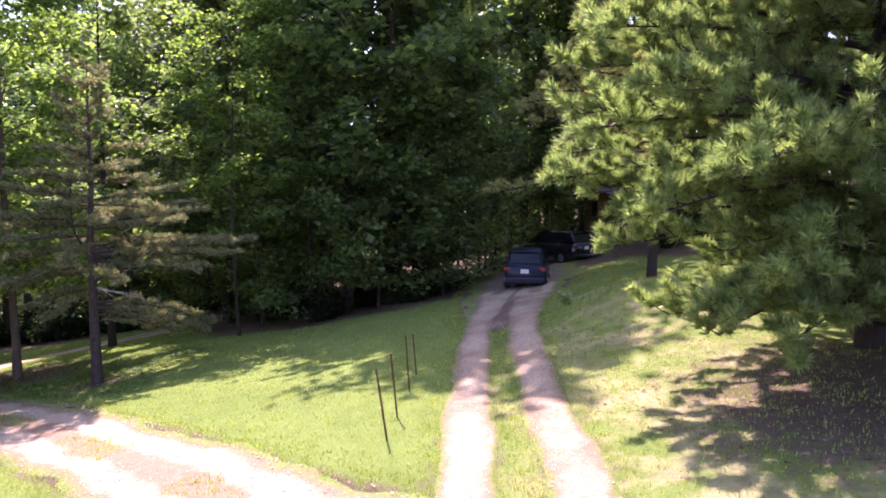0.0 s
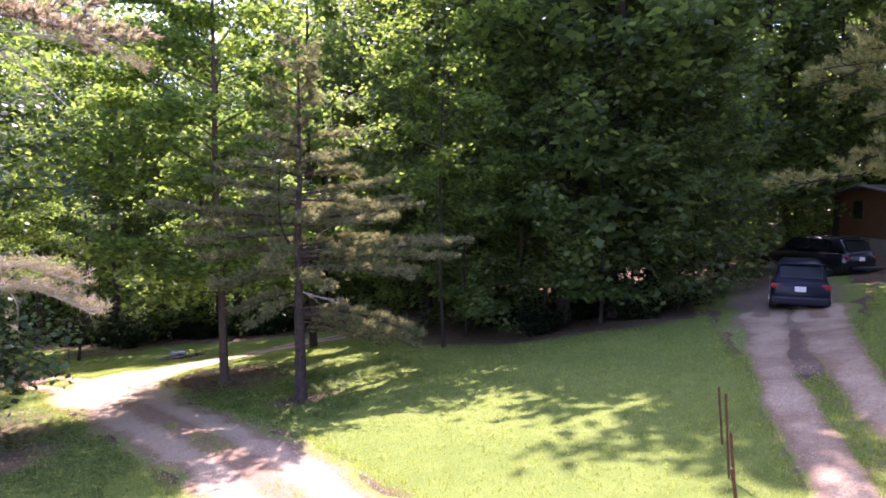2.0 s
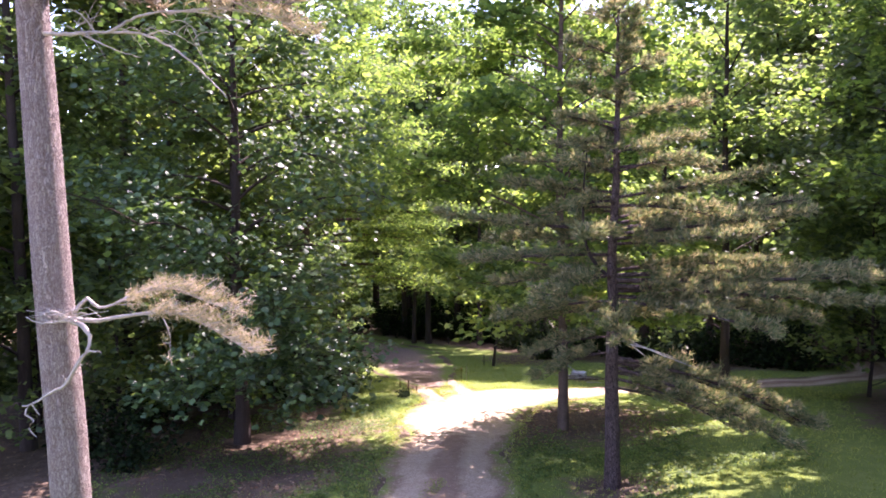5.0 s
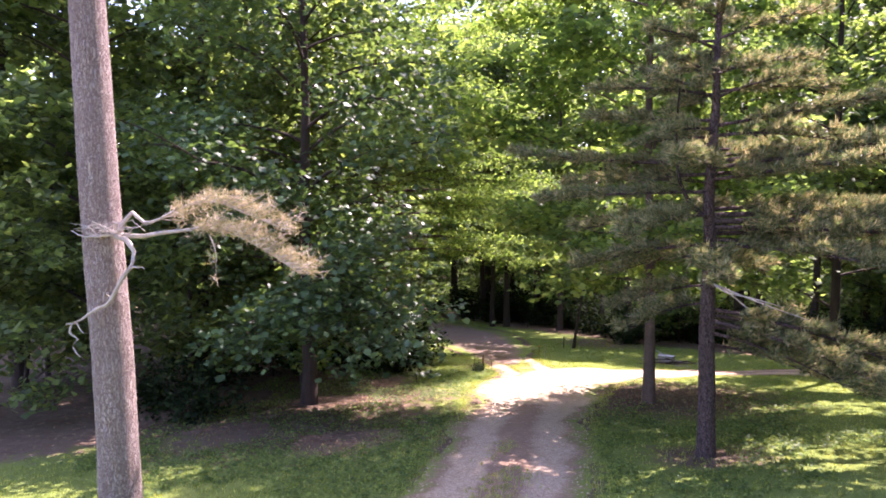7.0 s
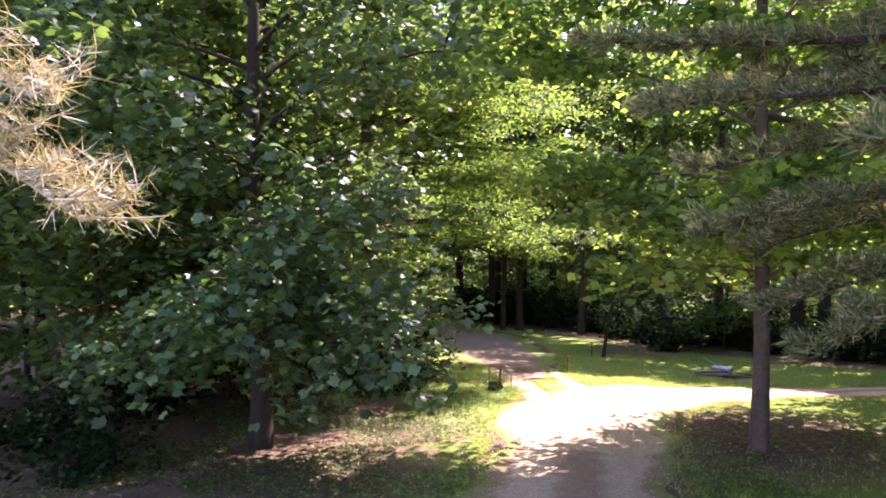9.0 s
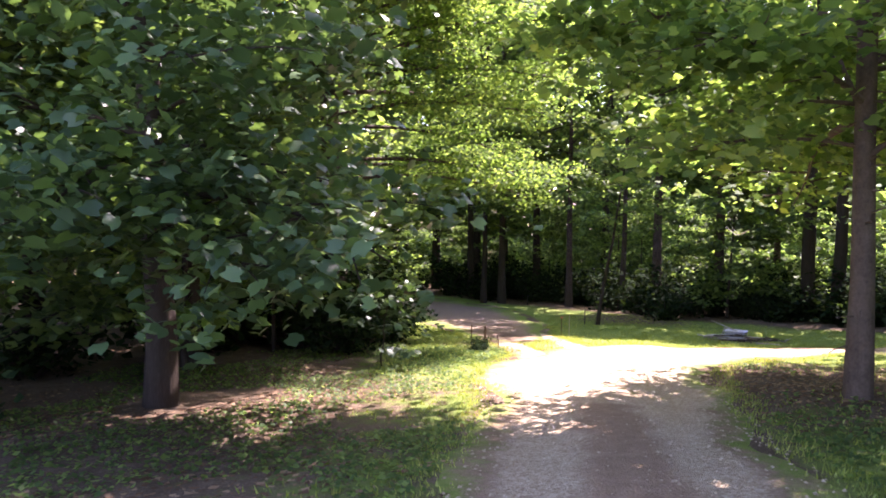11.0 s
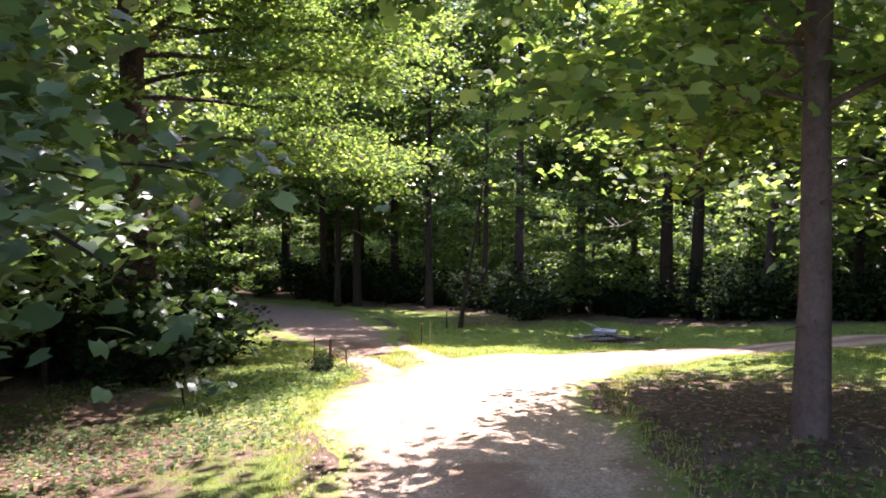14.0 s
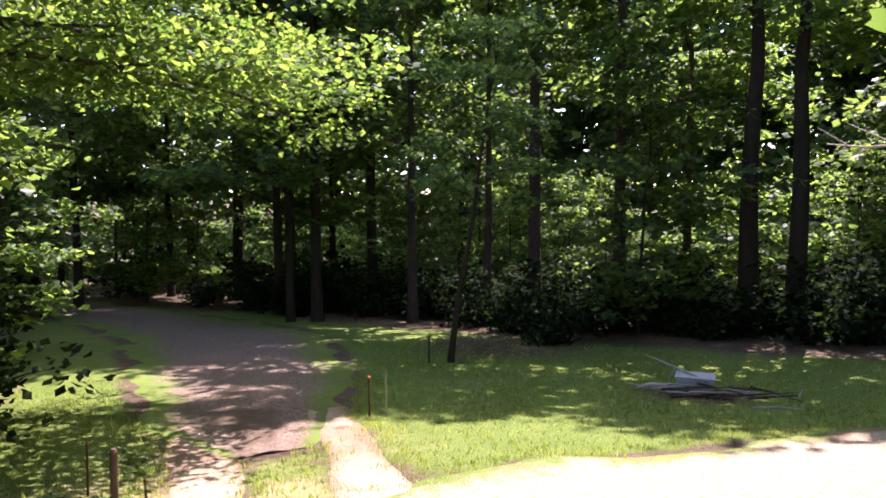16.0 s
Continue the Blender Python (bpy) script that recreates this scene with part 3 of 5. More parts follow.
def pine(name, seed, height, girth, base, reach, label, mat, spacing=0.5, each=9, length=0.13, width=0.011, per=5, lean=(0, 0), top=0.35, tufts=7, skip=0.0, extra=(), gap=0.16, twig=0.75, up=0.15, sag=0.35, flat=0.6, bark=None, foot=1.0, taper=1.0):
    """A pine at the origin with whorls of boughs. extra: (height, yaw, length, rise, sag) of single boughs."""
    rng = np.random.default_rng(seed)
    root = new(name)
    wood = Tubes(10)
    tp = trunk_path(rng, height, lean, 0.03, 14)
    f = np.linspace(0, 1, len(tp))
    rad = girth / 2 * (1 - 0.93 * f**taper)
    rad[0] *= 1.12
    wood.add(tp, rad)
    child("trunk", wood.mesh("trunk", bark or BARK_PINE), root)
    tubes, hubs, ways = Tubes(5), [], []
    h, k = base, 0
    while h < height * 0.985:
        u = (h - base) / (height - base)
        for i in range(per):
            if rng.uniform() < skip:
                continue
            yaw = k * 1.1 + i * 2 * math.pi / per + rng.normal(0, 0.25)
            ln = (reach * (1 - u) ** 0.8 + top) * rng.uniform(0.55, 1.1) * (foot + (1 - foot) * min(1.0, u / 0.3))
            s = along(tp, np.array([(h + rng.uniform(-0.1, 0.1) + 0.25) / (height + 0.25)]))[0]
            bough(rng, tubes, hubs, ways, limb_path(rng, s, yaw, up + 0.5 * u + rng.normal(0, 0.1), ln, 7, sag * (1 - u), 0.08), 0.012 + 0.012 * ln, gap, twig * (0.5 + 0.5 * ln / reach), tufts, 0.22, flat)
        h += spacing * rng.uniform(0.8, 1.2) * (1 - 0.35 * u)
        k += 1
    for hh, yaw, ln, rise, sg in extra:
        s = along(tp, np.array([(hh + 0.25) / (height + 0.25)]))[0]
        bough(rng, tubes, hubs, ways, limb_path(rng, s, yaw, rise, ln, 9, sg, 0.05), 0.012 + 0.009 * ln, gap, twig, int(tufts * 1.5), 0.12, flat)
    child("limb", tubes.mesh("limb", bark or BARK_PINE), root, kind="stuff")
    v, fc = needles(rng, np.vstack(hubs), np.vstack(ways), length, width, each)
    child("crown", mesh_of("crown", v, fc, mat), root, kind="stuff")
    return tagged(root, label, "tree")


def put(ob, x, y, turn=0.0, size=1.0, up=0.0):
    ob.location, ob.rotation_euler, ob.scale = on(x, y, up), (0, 0, turn), (size,) * 3
    return ob


def again(ob, x, y, turn, size, label=""):
    m = Matrix.LocRotScale(on(x, y), Euler((0, 0, turn)), Vector((size,) * 3) / ob.scale[0])
    return tagged(copy_thing(ob, m), label)


rnd = random.Random(5)

# the lone pine on the lawn: three tiers of long boughs on its sunny side, shorter ones behind
LONE_BOUGHS = [(5.0, 0.30, 3.2, 0.10, -0.05), (5.1, 0.65, 3.3, 0.12, -0.10), (4.9, 1.00, 3.0, 0.08, 0.0), (5.2, 1.30, 2.6, 0.12, 0.0), (4.8, 0.05, 2.6, 0.10, 0.0),
               (4.1, 0.55, 5.0, 0.02, -0.06), (4.2, 0.75, 4.4, 0.04, 0.0), (4.0, 0.30, 4.2, 0.0, 0.05), (3.9, 0.95, 4.0, 0.0, 0.05), (4.3, 1.20, 3.4, 0.05, 0.05), (3.8, 0.65, 3.4, -0.05, 0.1), (3.7, 0.15, 3.0, 0.0, 0.15),
               (2.6, 0.45, 3.7, -0.10, 0.45), (2.5, 0.70, 3.4, -0.12, 0.40), (2.4, 0.25, 3.2, -0.12, 0.40), (2.3, 0.95, 2.8, -0.15, 0.40), (2.2, 0.55, 2.4, -0.18, 0.35), (2.4, 1.25, 2.4, -0.15, 0.4), (2.0, 0.80, 1.9, -0.15, 0.3),
               (5.1, 3.55, 3.5, 0.02, -0.15), (4.9, 3.20, 2.9, 0.0, 0.05), (4.6, 3.90, 2.7, 0.0, 0.1), (4.2, 3.50, 2.3, 0.0, 0.3), (3.7, 3.9, 2.2, -0.05, 0.35), (3.5, 3.3, 2.0, -0.05, 0.4), (3.0, 3.6, 1.7, -0.1, 0.5), (2.7, 4.1, 1.5, -0.1, 0.5),
               (5.4, 2.5, 2.2, 0.1, 0.1), (4.4, 2.2, 2.2, 0.0, 0.2), (5.3, 1.7, 2.4, 0.1, 0.1), (5.0, 5.2, 2.4, 0.1, 0.2), (4.2, 4.8, 2.4, 0.0, 0.25), (3.6, 5.4, 2.2, 0.0, 0.3), (3.4, 1.8, 2.2, 0.0, 0.3), (5.7, 0.5, 2.5, 0.15, 0.0), (5.8, 3.4, 2.2, 0.1, 0.0)]
lone = put(pine("pine_tree", 21, 9.9, 0.34, 5.6, 1.7, "slender young pine with sparse browning boughs on the lawn", NEEDLE_TAN, 0.55, 10, 0.15, 0.019, 5, top=0.3, skip=0.3, gap=0.09, twig=0.55, tufts=11, flat=0.28, bark=BARK_BROWN, extra=LONE_BOUGHS), -8.1, 19.2)
# the great pines on the bank beside the driveway
put(pine("white_pine", 33, 12.5, 0.45, 0.5, 5.3, "large soft-needled white pine on the grassy bank", NEEDLE, 0.5, 17, 0.20, 0.021, 8, skip=0.05, gap=0.15, twig=1.1, tufts=14, up=0.12, sag=0.3, foot=0.55, bark=BARK, extra=((1.2, -1.9, 4.6, 0.1, 0.5), (1.8, -1.5, 5.0, 0.1, 0.5), (0.9, -2.4, 4.0, 0.1, 0.45), (2.4, -2.1, 5.0, 0.05, 0.4), (1.5, -2.7, 4.0, 0.1, 0.5), (2.8, -1.6, 5.0, 0.05, 0.4), (0.7, -1.6, 4.0, 0.1, 0.4), (2.0, -2.5, 4.4, 0.1, 0.5), (1.0, -2.0, 5.0, 0.15, 0.6), (3.2, -2.3, 5.2, 0.1, 0.4), (3.6, -1.9, 5.2, 0.1, 0.4), (1.6, -1.2, 4.6, 0.1, 0.5), (2.6, -2.8, 4.8, 0.1, 0.4), (3.0, -3.05, 5.2, 0.1, 0.3), (4.2, -2.9, 4.6, 0.1, 0.3), (2.6, 3.05, 4.6, 0.15, 0.35), (3.4, 2.85, 4.8, 0.12, 0.3), (3.9, 3.1, 5.0, 0.12, 0.3), (4.6, 2.95, 4.8, 0.12, 0.25), (3.6, -3.0, 5.0, 0.12, 0.3), (4.9, -3.05, 4.8, 0.12, 0.25), (2.2, -3.1, 4.0, 0.15, 0.35), (5.4, 3.0, 4.6, 0.1, 0.2), (5.6, -2.8, 5.2, 0.1, 0.2), (1.9, -2.95, 4.6, 0.1, 0.3), (0.9, -2.8, 4.0, 0.1, 0.4))), 8.7, 8.1)
put(pine("white_pine", 34, 16, 0.33, 3.4, 5.5, "tall pine with bare lower trunk on the bank crest", NEEDLE_OLIVE, 0.8, 12, 0.22, 0.028, 6, skip=0.3, gap=0.18, twig=1.15, tufts=11, up=0.0, bark=BARK), 9.6, 19.2)

# forest stock: each kind is built once and then repeated
tall_a = put(broadleaf("forest_tree", 1, 22, 0.42, 5.0, 4.4, 7500, 0.35, limbs=22, subs=3, label="tall broad-leaved forest tree with a slim dark trunk", low=0.5, clump=1.0, flat=0.8, sag=0.3), -36.6, 37.7)
tall_b = put(broadleaf("forest_tree", 2, 19, 0.32, 3.0, 4.0, 7500, 0.34, limbs=22, subs=3, label="tall leafy forest tree with layered green boughs", low=0.6, clump=0.95, flat=0.45, sag=0.4), -37.3, 37.0, 1.0)
tall_c = put(broadleaf("forest_tree", 3, 25, 0.56, 8.0, 5.0, 6500, 0.38, limbs=20, subs=3, label="high forest tree with a bare straight trunk", low=0.4, clump=1.1, flat=0.8, sag=0.3), -34.0, 21.5)
tall_f = put(broadleaf("forest_tree", 14, 19, 0.6, 8.5, 3.0, 3000, 0.34, limbs=16, subs=3, label="thick dark-trunked forest tree bare to its high crown", low=0.6, clump=1.0, flat=0.6, sag=0.3), -22.84, 43.0, 1.0)
tall_e = put(broadleaf("forest_tree", 13, 22, 0.46, 8.0, 3.8, 5000, 0.34, limbs=18, subs=3, label="tall thin-crowned forest tree with a dark bare trunk", low=0.5, clump=1.0, flat=0.6, sag=0.3, bark=BARK_BROWN), -26.98, 43.0, 2.0, 1.0)
mid_a = put(broadleaf("understory_tree", 4, 9, 0.14, 0.4, 2.6, 3800, 0.27, limbs=18, subs=3, label="small leafy tree at the forest edge", low=0.9, clump=0.85, flat=0.3), -4.8, 29.4)
mid_b = put(broadleaf("understory_tree", 5, 11, 0.16, 0.6, 2.8, 3800, 0.275, limbs=20, subs=3, label="dense understory tree with foliage to the ground", low=0.9, clump=0.85, flat=0.3), -1.5, 28.0)
tall_d = put(broadleaf("forest_tree", 11, 24, 0.40, 2.5, 4.6, 9500, 0.36, LEAF_DARK, limbs=26, subs=3, label="tall dark-leaved forest tree in deep shade", low=0.7, clump=1.0, flat=0.8, sag=0.3), 1.2, 29.6)
mid_c = put(broadleaf("understory_tree", 12, 10, 0.15, 0.4, 2.9, 3800, 0.28, LEAF_DARK, limbs=20, subs=3, label="dark dense understory tree at the shaded forest edge", low=0.9, clump=0.8, flat=0.8), 0.6, 27.6)
bush_a = put(shrub("forest_shrub", 6, 2.6, 2.0, 1200, 0.23, label="leafy shrub under the trees, coloured near black for deep shade"), -31, 41)
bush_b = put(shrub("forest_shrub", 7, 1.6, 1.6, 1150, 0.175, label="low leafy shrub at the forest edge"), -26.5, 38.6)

# trees whose trunks stand out
HOUSE_X, HOUSE_Y = 17.6, 39.8
spots = [(-36.6, 37.7), (-37.3, 37.0), (-28.1, 23.4), (-12.7, 32.8), (-27, 43.0), (-22.8, 43.0), (-21.4, 42.6), (-18.8, 43.0), (-16.6, 44.0), (-31, 41.5)]
for ob, x, y, s in ((tall_d, -12.7, 32.8, 0.85), (tall_f, -21.36, 42.6, 0.92), (tall_e, -26.57, 47.4, 0.8), (tall_e, -18.8, 43.0, 0.85), (tall_d, -16.2, 45.0, 0.9), (tall_d, -18.6, 48.0, 0.9), (tall_e, -31.3, 41.24, 0.7),
                    (tall_d, -0.9, 32.6, 1.22), (tall_d, -0.8, 29.0, 1.25), (tall_d, 1.4, 32.6, 1.35), (tall_d, 3.2, 33.6, 0.9), (tall_a, -41.5, 51.5, 1.35), (tall_d, 4.6, 36.0, 1.0), (tall_d, 8.2, 41.0, 1.35),
                    (tall_d, 18.5, 30.0, 0.85), (tall_d, 10.0, 49.5, 1.1), (tall_d, 16.5, 51.5, 1.1), (tall_d, 22.5, 50.0, 1.1), (tall_d, -2.5, 34.0, 1.0), (tall_d, 1.8, 39.5, 1.1),
                    (tall_d, 13.0, 46.0, 1.0), (tall_d, 19.5, 46.5, 1.05), (tall_d, 26.0, 41.0, 0.9), (tall_d, 26.0, 33.0, 1.0), (tall_d, 21.0, 27.5, 0.9), (tall_d, -7.5, 35.5, 0.95), (tall_d, -10.5, 50.0, 1.0), (tall_d, -7.0, 46.5, 1.0), (tall_d, -14.0, 49.0, 1.0), (tall_d, -12.0, 54.5, 1.0), (mid_a, -10.2, 48.4, 1.1), (mid_b, -13.2, 47.6, 1.0), (tall_d, -8.6, 54.0, 1.15), (tall_a, -20.5, 67.0, 1.4), (tall_d, -15.0, 59.0, 1.1),
                    (tall_d, -22.5, 11.5, 0.95), (tall_d, -25.5, 15.0, 1.0), (tall_d, -27.5, 9.5, 1.0), (tall_d, -23.5, 6.0, 0.9), (tall_d, -31.0, 13.0, 1.0), (tall_d, -29.0, 18.0, 0.95), (mid_c, -21.5, 13.6, 0.9), (mid_c, -24.2, 9.6, 1.0), (mid_c, -26.6, 12.4, 1.1), (mid_c, -20.6, 8.6, 0.8), (mid_c, -29.0, 15.4, 1.1), (mid_c, -29.5, 10.4, 1.1), (mid_c, -24.6, 17.2, 0.9), (mid_c, -33.0, 16.5, 1.1), (tall_d, -32.5, 24.0, 0.85), (tall_d, -36.5, 26.0, 0.85), (tall_d, -30.5, 20.6, 0.8), (tall_e, -33.6, 39.8, 0.8), (tall_a, -41.0, 38.9, 1.0), (tall_e, -29.24, 41.3, 1.05),
                    (tall_d, -9.5, 47.5, 1.3), (tall_d, -12.5, 52.0, 1.25), (tall_d, -15.0, 57.0, 1.2), (tall_a, -18.0, 65.0, 1.45), (tall_d, -11.0, 58.0, 1.4), (tall_a, -25.0, 67.0, 1.45), (tall_d, -6.0, 51.0, 1.3), (tall_b, -34.5, 68.0, 1.6),
                    (tall_d, -4.6, 33.6, 0.8), (tall_d, -8.2, 38.0, 1.0), (tall_d, -8.8, 41.5, 1.05), (tall_d, -5.2, 40.0, 1.0), (mid_c, -8.3, 34.2, 0.85), (mid_c, -8.0, 39.5, 0.9),
                    (mid_b, -29.5, 46.5, 0.55), (mid_a, -25.0, 47.5, 0.6), (mid_b, -21.0, 47.5, 0.55), (mid_a, -17.5, 47.0, 0.6), (mid_b, -33.5, 45.5, 0.6), (mid_a, -37.0, 43.5, 0.6), (tall_b, -50.5, 38.5, 1.1), (tall_b, -53.0, 34.0, 1.0), (tall_a, -55.0, 42.0, 1.2), (tall_a, -47.0, 40.5, 1.4), (tall_b, -43.0, 43.5, 1.15), (tall_b, -51.0, 29.0, 1.1), (mid_a, -48.5, 39.0, 1.0), (mid_b, -51.0, 36.0, 1.0), (mid_a, -44.0, 41.0, 0.9), (mid_b, -50.0, 31.5, 0.9),
                    (tall_a, -42.5, 40.5, 1.25), (tall_a, -39.5, 43.0, 1.2), (tall_a, -52.0, 64.0, 1.5), (tall_a, -46.0, 65.0, 1.5), (tall_a, -61.0, 58.0, 1.5), (tall_a, -39.0, 66.0, 1.5), (tall_b, -21.5, 69.0, 1.6), (tall_a, -29.0, 69.0, 1.5),
                    (tall_b, -46.5, 62.0, 0.9), (tall_b, -41.0, 63.0, 0.9), (tall_b, -36.0, 62.5, 0.9), (tall_b, -31.0, 63.5, 0.9), (tall_b, -26.0, 63.0, 0.9),
                    (tall_a, 15.0, 43.8, 0.95), (tall_b, 22.5, 44.5, 0.9), (tall_d, 11.0, 44.5, 1.3), (tall_b, 26.5, 29.0, 0.95), (tall_a, -47.5, 33.0, 0.9), (tall_b, -47.0, 28.5, 0.95)):
    again(ob, x, y, rnd.uniform(0, 6.28), s)
    spots.append((x, y))


def free_spot(x, y, gap):
    if np.hypot(x - HOUSE_X, y - HOUSE_Y) < 7.5 or np.hypot(x - 11, y - 34) < 4.0 or beside(np.array(x), np.array(y)) < 1.0 or in_clearing(x, y):
        return False
    return all((x - a) ** 2 + (y - b) ** 2 > gap * gap for a, b in spots)


def scatter(count, stock, lo, hi, near, far, gap, small, large):
    """Repeats of the stock at random free places beyond the clearing's edge."""
    left = count
    for _ in range(9000):
        if not left:
            break
        x, y = rnd.uniform(lo[0], hi[0]), rnd.uniform(lo[1], hi[1])
        d = float(edge_distance(x, y))
        if near < d < far and free_spot(x, y, gap):
            spots.append((x, y))
            again(rnd.choice(stock), x, y, rnd.uniform(0, 6.28), rnd.uniform(small, large))
            left -= 1


rnd = random.Random(8)
scatter(12, (tall_a, tall_b, tall_c, tall_b), (-62, 8), (24, 43), 0.8, 14, 3.6, 0.8, 1.12)
scatter(30, (mid_a, mid_b), (-58, 10), (18, 52), 0.8, 10, 2.4, 0.45, 0.95)
scatter(54, (bush_a, bush_b), (-56, 12), (18, 50), 0.3, 6, 1.1, 0.6, 1.25)

# the two smallest shrubs stand in for a dark hollow by the gate post
for ob, x, y, s in ((mid_c, 3.6, 28.6, 0.9), (mid_c, 6.0, 33.4, 0.85), (mid_c, 7.2, 38.4, 0.95), (mid_c, 9.6, 42.2, 0.95), (mid_c, 13.0, 44.2, 1.0), (mid_c, 25.0, 36.5, 1.0), (mid_c, -2.4, 28.0, 0.9), (mid_c, -5.0, 31.7, 0.9), (mid_c, 4.6, 30.6, 0.8),
                    (bush_a, -25.9, 23.6, 0.75), (bush_a, -25.6, 22.0, 0.7), (bush_a, -27.6, 24.6, 0.8), (bush_b, -24.4, 23.2, 0.75), (mid_b, -28.4, 25.3, 0.55), (mid_a, -29.6, 21.6, 0.65), (mid_a, -27.2, 20.4, 0.5), (tall_d, -22.0, 17.4, 0.85), (bush_b, -25.2, 21.2, 0.7), (bush_b, -21.5, 24.2, 0.24), (bush_b, -21.0, 23.8, 0.2), (mid_c, 2.6, 34.6, 0.8), (bush_a, 2.0, 30.4, 0.9), (bush_a, 3.6, 31.2, 0.9), (bush_a, 0.4, 31.0, 0.8)):
    again(ob, x, y, rnd.uniform(0, 6.28), s)

# undergrowth along the foot of the woods, near black to paint in its deep shade
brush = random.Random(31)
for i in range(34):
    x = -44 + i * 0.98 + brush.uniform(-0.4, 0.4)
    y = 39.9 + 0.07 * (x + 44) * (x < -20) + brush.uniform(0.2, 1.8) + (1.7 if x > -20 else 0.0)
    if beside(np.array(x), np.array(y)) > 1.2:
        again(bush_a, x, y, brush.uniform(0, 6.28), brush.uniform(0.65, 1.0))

# the woods beyond
wood_rng = np.random.default_rng(77)
hubs = np.stack([wood_rng.uniform(-80, 32, 26000), wood_rng.uniform(4, 96, 26000), wood_rng.uniform(0.2, 29, 26000)], -1)
d = edge_distance(hubs[:, 0], hubs[:, 1])
hubs = hubs[~in_clearing(hubs[:, 0], hubs[:, 1]) & (d > 20) & (d < 42) & (np.hypot(hubs[:, 0] - HOUSE_X, hubs[:, 1] - HOUSE_Y) > 10)]
hubs = hubs[hubs[:, 2] < 7 + (edge_distance(hubs[:, 0], hubs[:, 1]) - 20) * 1.3]
hubs[:, 2] += land(hubs[:, 0], hubs[:, 1])
cs = hubs[wood_rng.integers(0, len(hubs), 120000)]
cs = cs + wood_rng.normal(0, 1, cs.shape) * (0.8, 0.8, 0.6)
v, f = leaves(wood_rng, cs, 0.95, 0.9)
tagged(new("far_woods", mesh_of("far_woods", v, f, LEAF)), "deep green foliage of the woods beyond the clearing", "woods", kind="stuff")

# sunlit undergrowth in the openings behind the first trees
low = np.stack([wood_rng.uniform(-62, 20, 9000), wood_rng.uniform(22, 66, 9000), np.zeros(9000)], -1)
d = edge_distance(low[:, 0], low[:, 1])
low = low[~in_clearing(low[:, 0], low[:, 1]) & (d > 9) & (d < 21) & (low[:, 0] < -19) & (np.hypot(low[:, 0] - HOUSE_X, low[:, 1] - HOUSE_Y) > 10)][:1250]
low[:, 2] = land(low[:, 0], low[:, 1]) + 0.2 + 3.6 * wood_rng.uniform(0, 1, len(low)) ** 1.3
cs = low[wood_rng.integers(0, len(low), 34000)] + wood_rng.normal(0, 1, (34000, 3)) * (0.5, 0.5, 0.28)
v, f = leaves(wood_rng, cs, 0.36, 0.8)
tagged(new("undergrowth", mesh_of("undergrowth", v, f, LEAF)), "sunlit leafy undergrowth between the forest trees", "undergrowth", kind="stuff")

# single trees along the lane
put(broadleaf("maple_tree", 41, 19, 0.27, 2.5, 5.7, 42000, 0.18, LEAF_LIT, (LOBED, LOBED_F), limbs=46, bunch=14, bark=BARK_MAPLE, label="straight-trunked maple with layered boughs beside the lane", low=0.85, clump=0.7, flat=0.4, lean=(-0.012, 0.006), side=2.3, heavy=0.5,
              boughs=((3.4, 2.15, 6.0, 0.0, 0.45), (3.8, 1.95, 5.8, 0.05, 0.5), (5.0, 2.0, 5.4, 0.05, 0.4), (5.6, 1.75, 6.0, 0.05, 0.4), (3.0, 3.9, 2.4, 0.2, 0.6), (3.5, 3.3, 2.6, 0.2, 0.6),
                      (4.2, 4.3, 2.8, 0.15, 0.6), (3.2, 0.7, 2.8, 0.15, 0.6), (3.9, 1.1, 3.0, 0.15, 0.6), (4.4, 5.6, 3.0, 0.2, 0.6))), -12.15, 22.6)
put(broadleaf("tulip_tree", 42, 16, 0.40, 2.4, 4.3, 19000, 0.175, LEAF_TULIP, (LOBED, LOBED_F), limbs=36, bunch=14, label="tulip tree with large lobed leaves hanging low over the litter", low=0.95, clump=0.75, sag=0.75, flat=0.75, side=-0.2,
              boughs=((2.6, -0.9, 3.3, 0.2, 0.8), (3.0, -0.4, 3.6, 0.25, 0.8), (2.4, 0.0, 3.6, 0.2, 0.7), (3.4, 0.4, 2.8, 0.2, 0.8), (2.6, 0.8, 2.4, 0.2, 0.7), (4.2, -0.2, 3.6, 0.25, 0.7), (4.6, 0.6, 2.8, 0.2, 0.7), (5.2, -0.7, 3.5, 0.3, 0.7)), heavy=1.3, widest=5.2, lift=1.0), -18.2, 16.0)
put(broadleaf("tulip_sapling", 48, 1.7, 0.035, 0.3, 0.6, 340, 0.16, LEAF_TULIP, (LOBED, LOBED_F), limbs=9, label="small tulip tree sapling with pale sunlit leaves beside the lane", low=0.6, clump=0.22, subs=3, bunch=8), -20.0, 20.5)
maple = bpy.data.objects["maple_tree"]
stub_rng = np.random.default_rng(4)
stubs = Tubes(5)
for _ in range(22):
    a, h = stub_rng.uniform(0, 6.28), stub_rng.uniform(0.6, 5.0)
    stubs.add(limb_path(stub_rng, (-0.012 * h + math.cos(a) * 0.07, 0.006 * h + math.sin(a) * 0.07, h), a, stub_rng.uniform(-0.4, 0.4), stub_rng.uniform(0.12, 0.5), 4, 0.5, 0.2), [0.014, 0.011, 0.008, 0.004])
child("stub", stubs.mesh("stub", BARK_MAPLE), maple, "short dead branch stubs", "stuff")
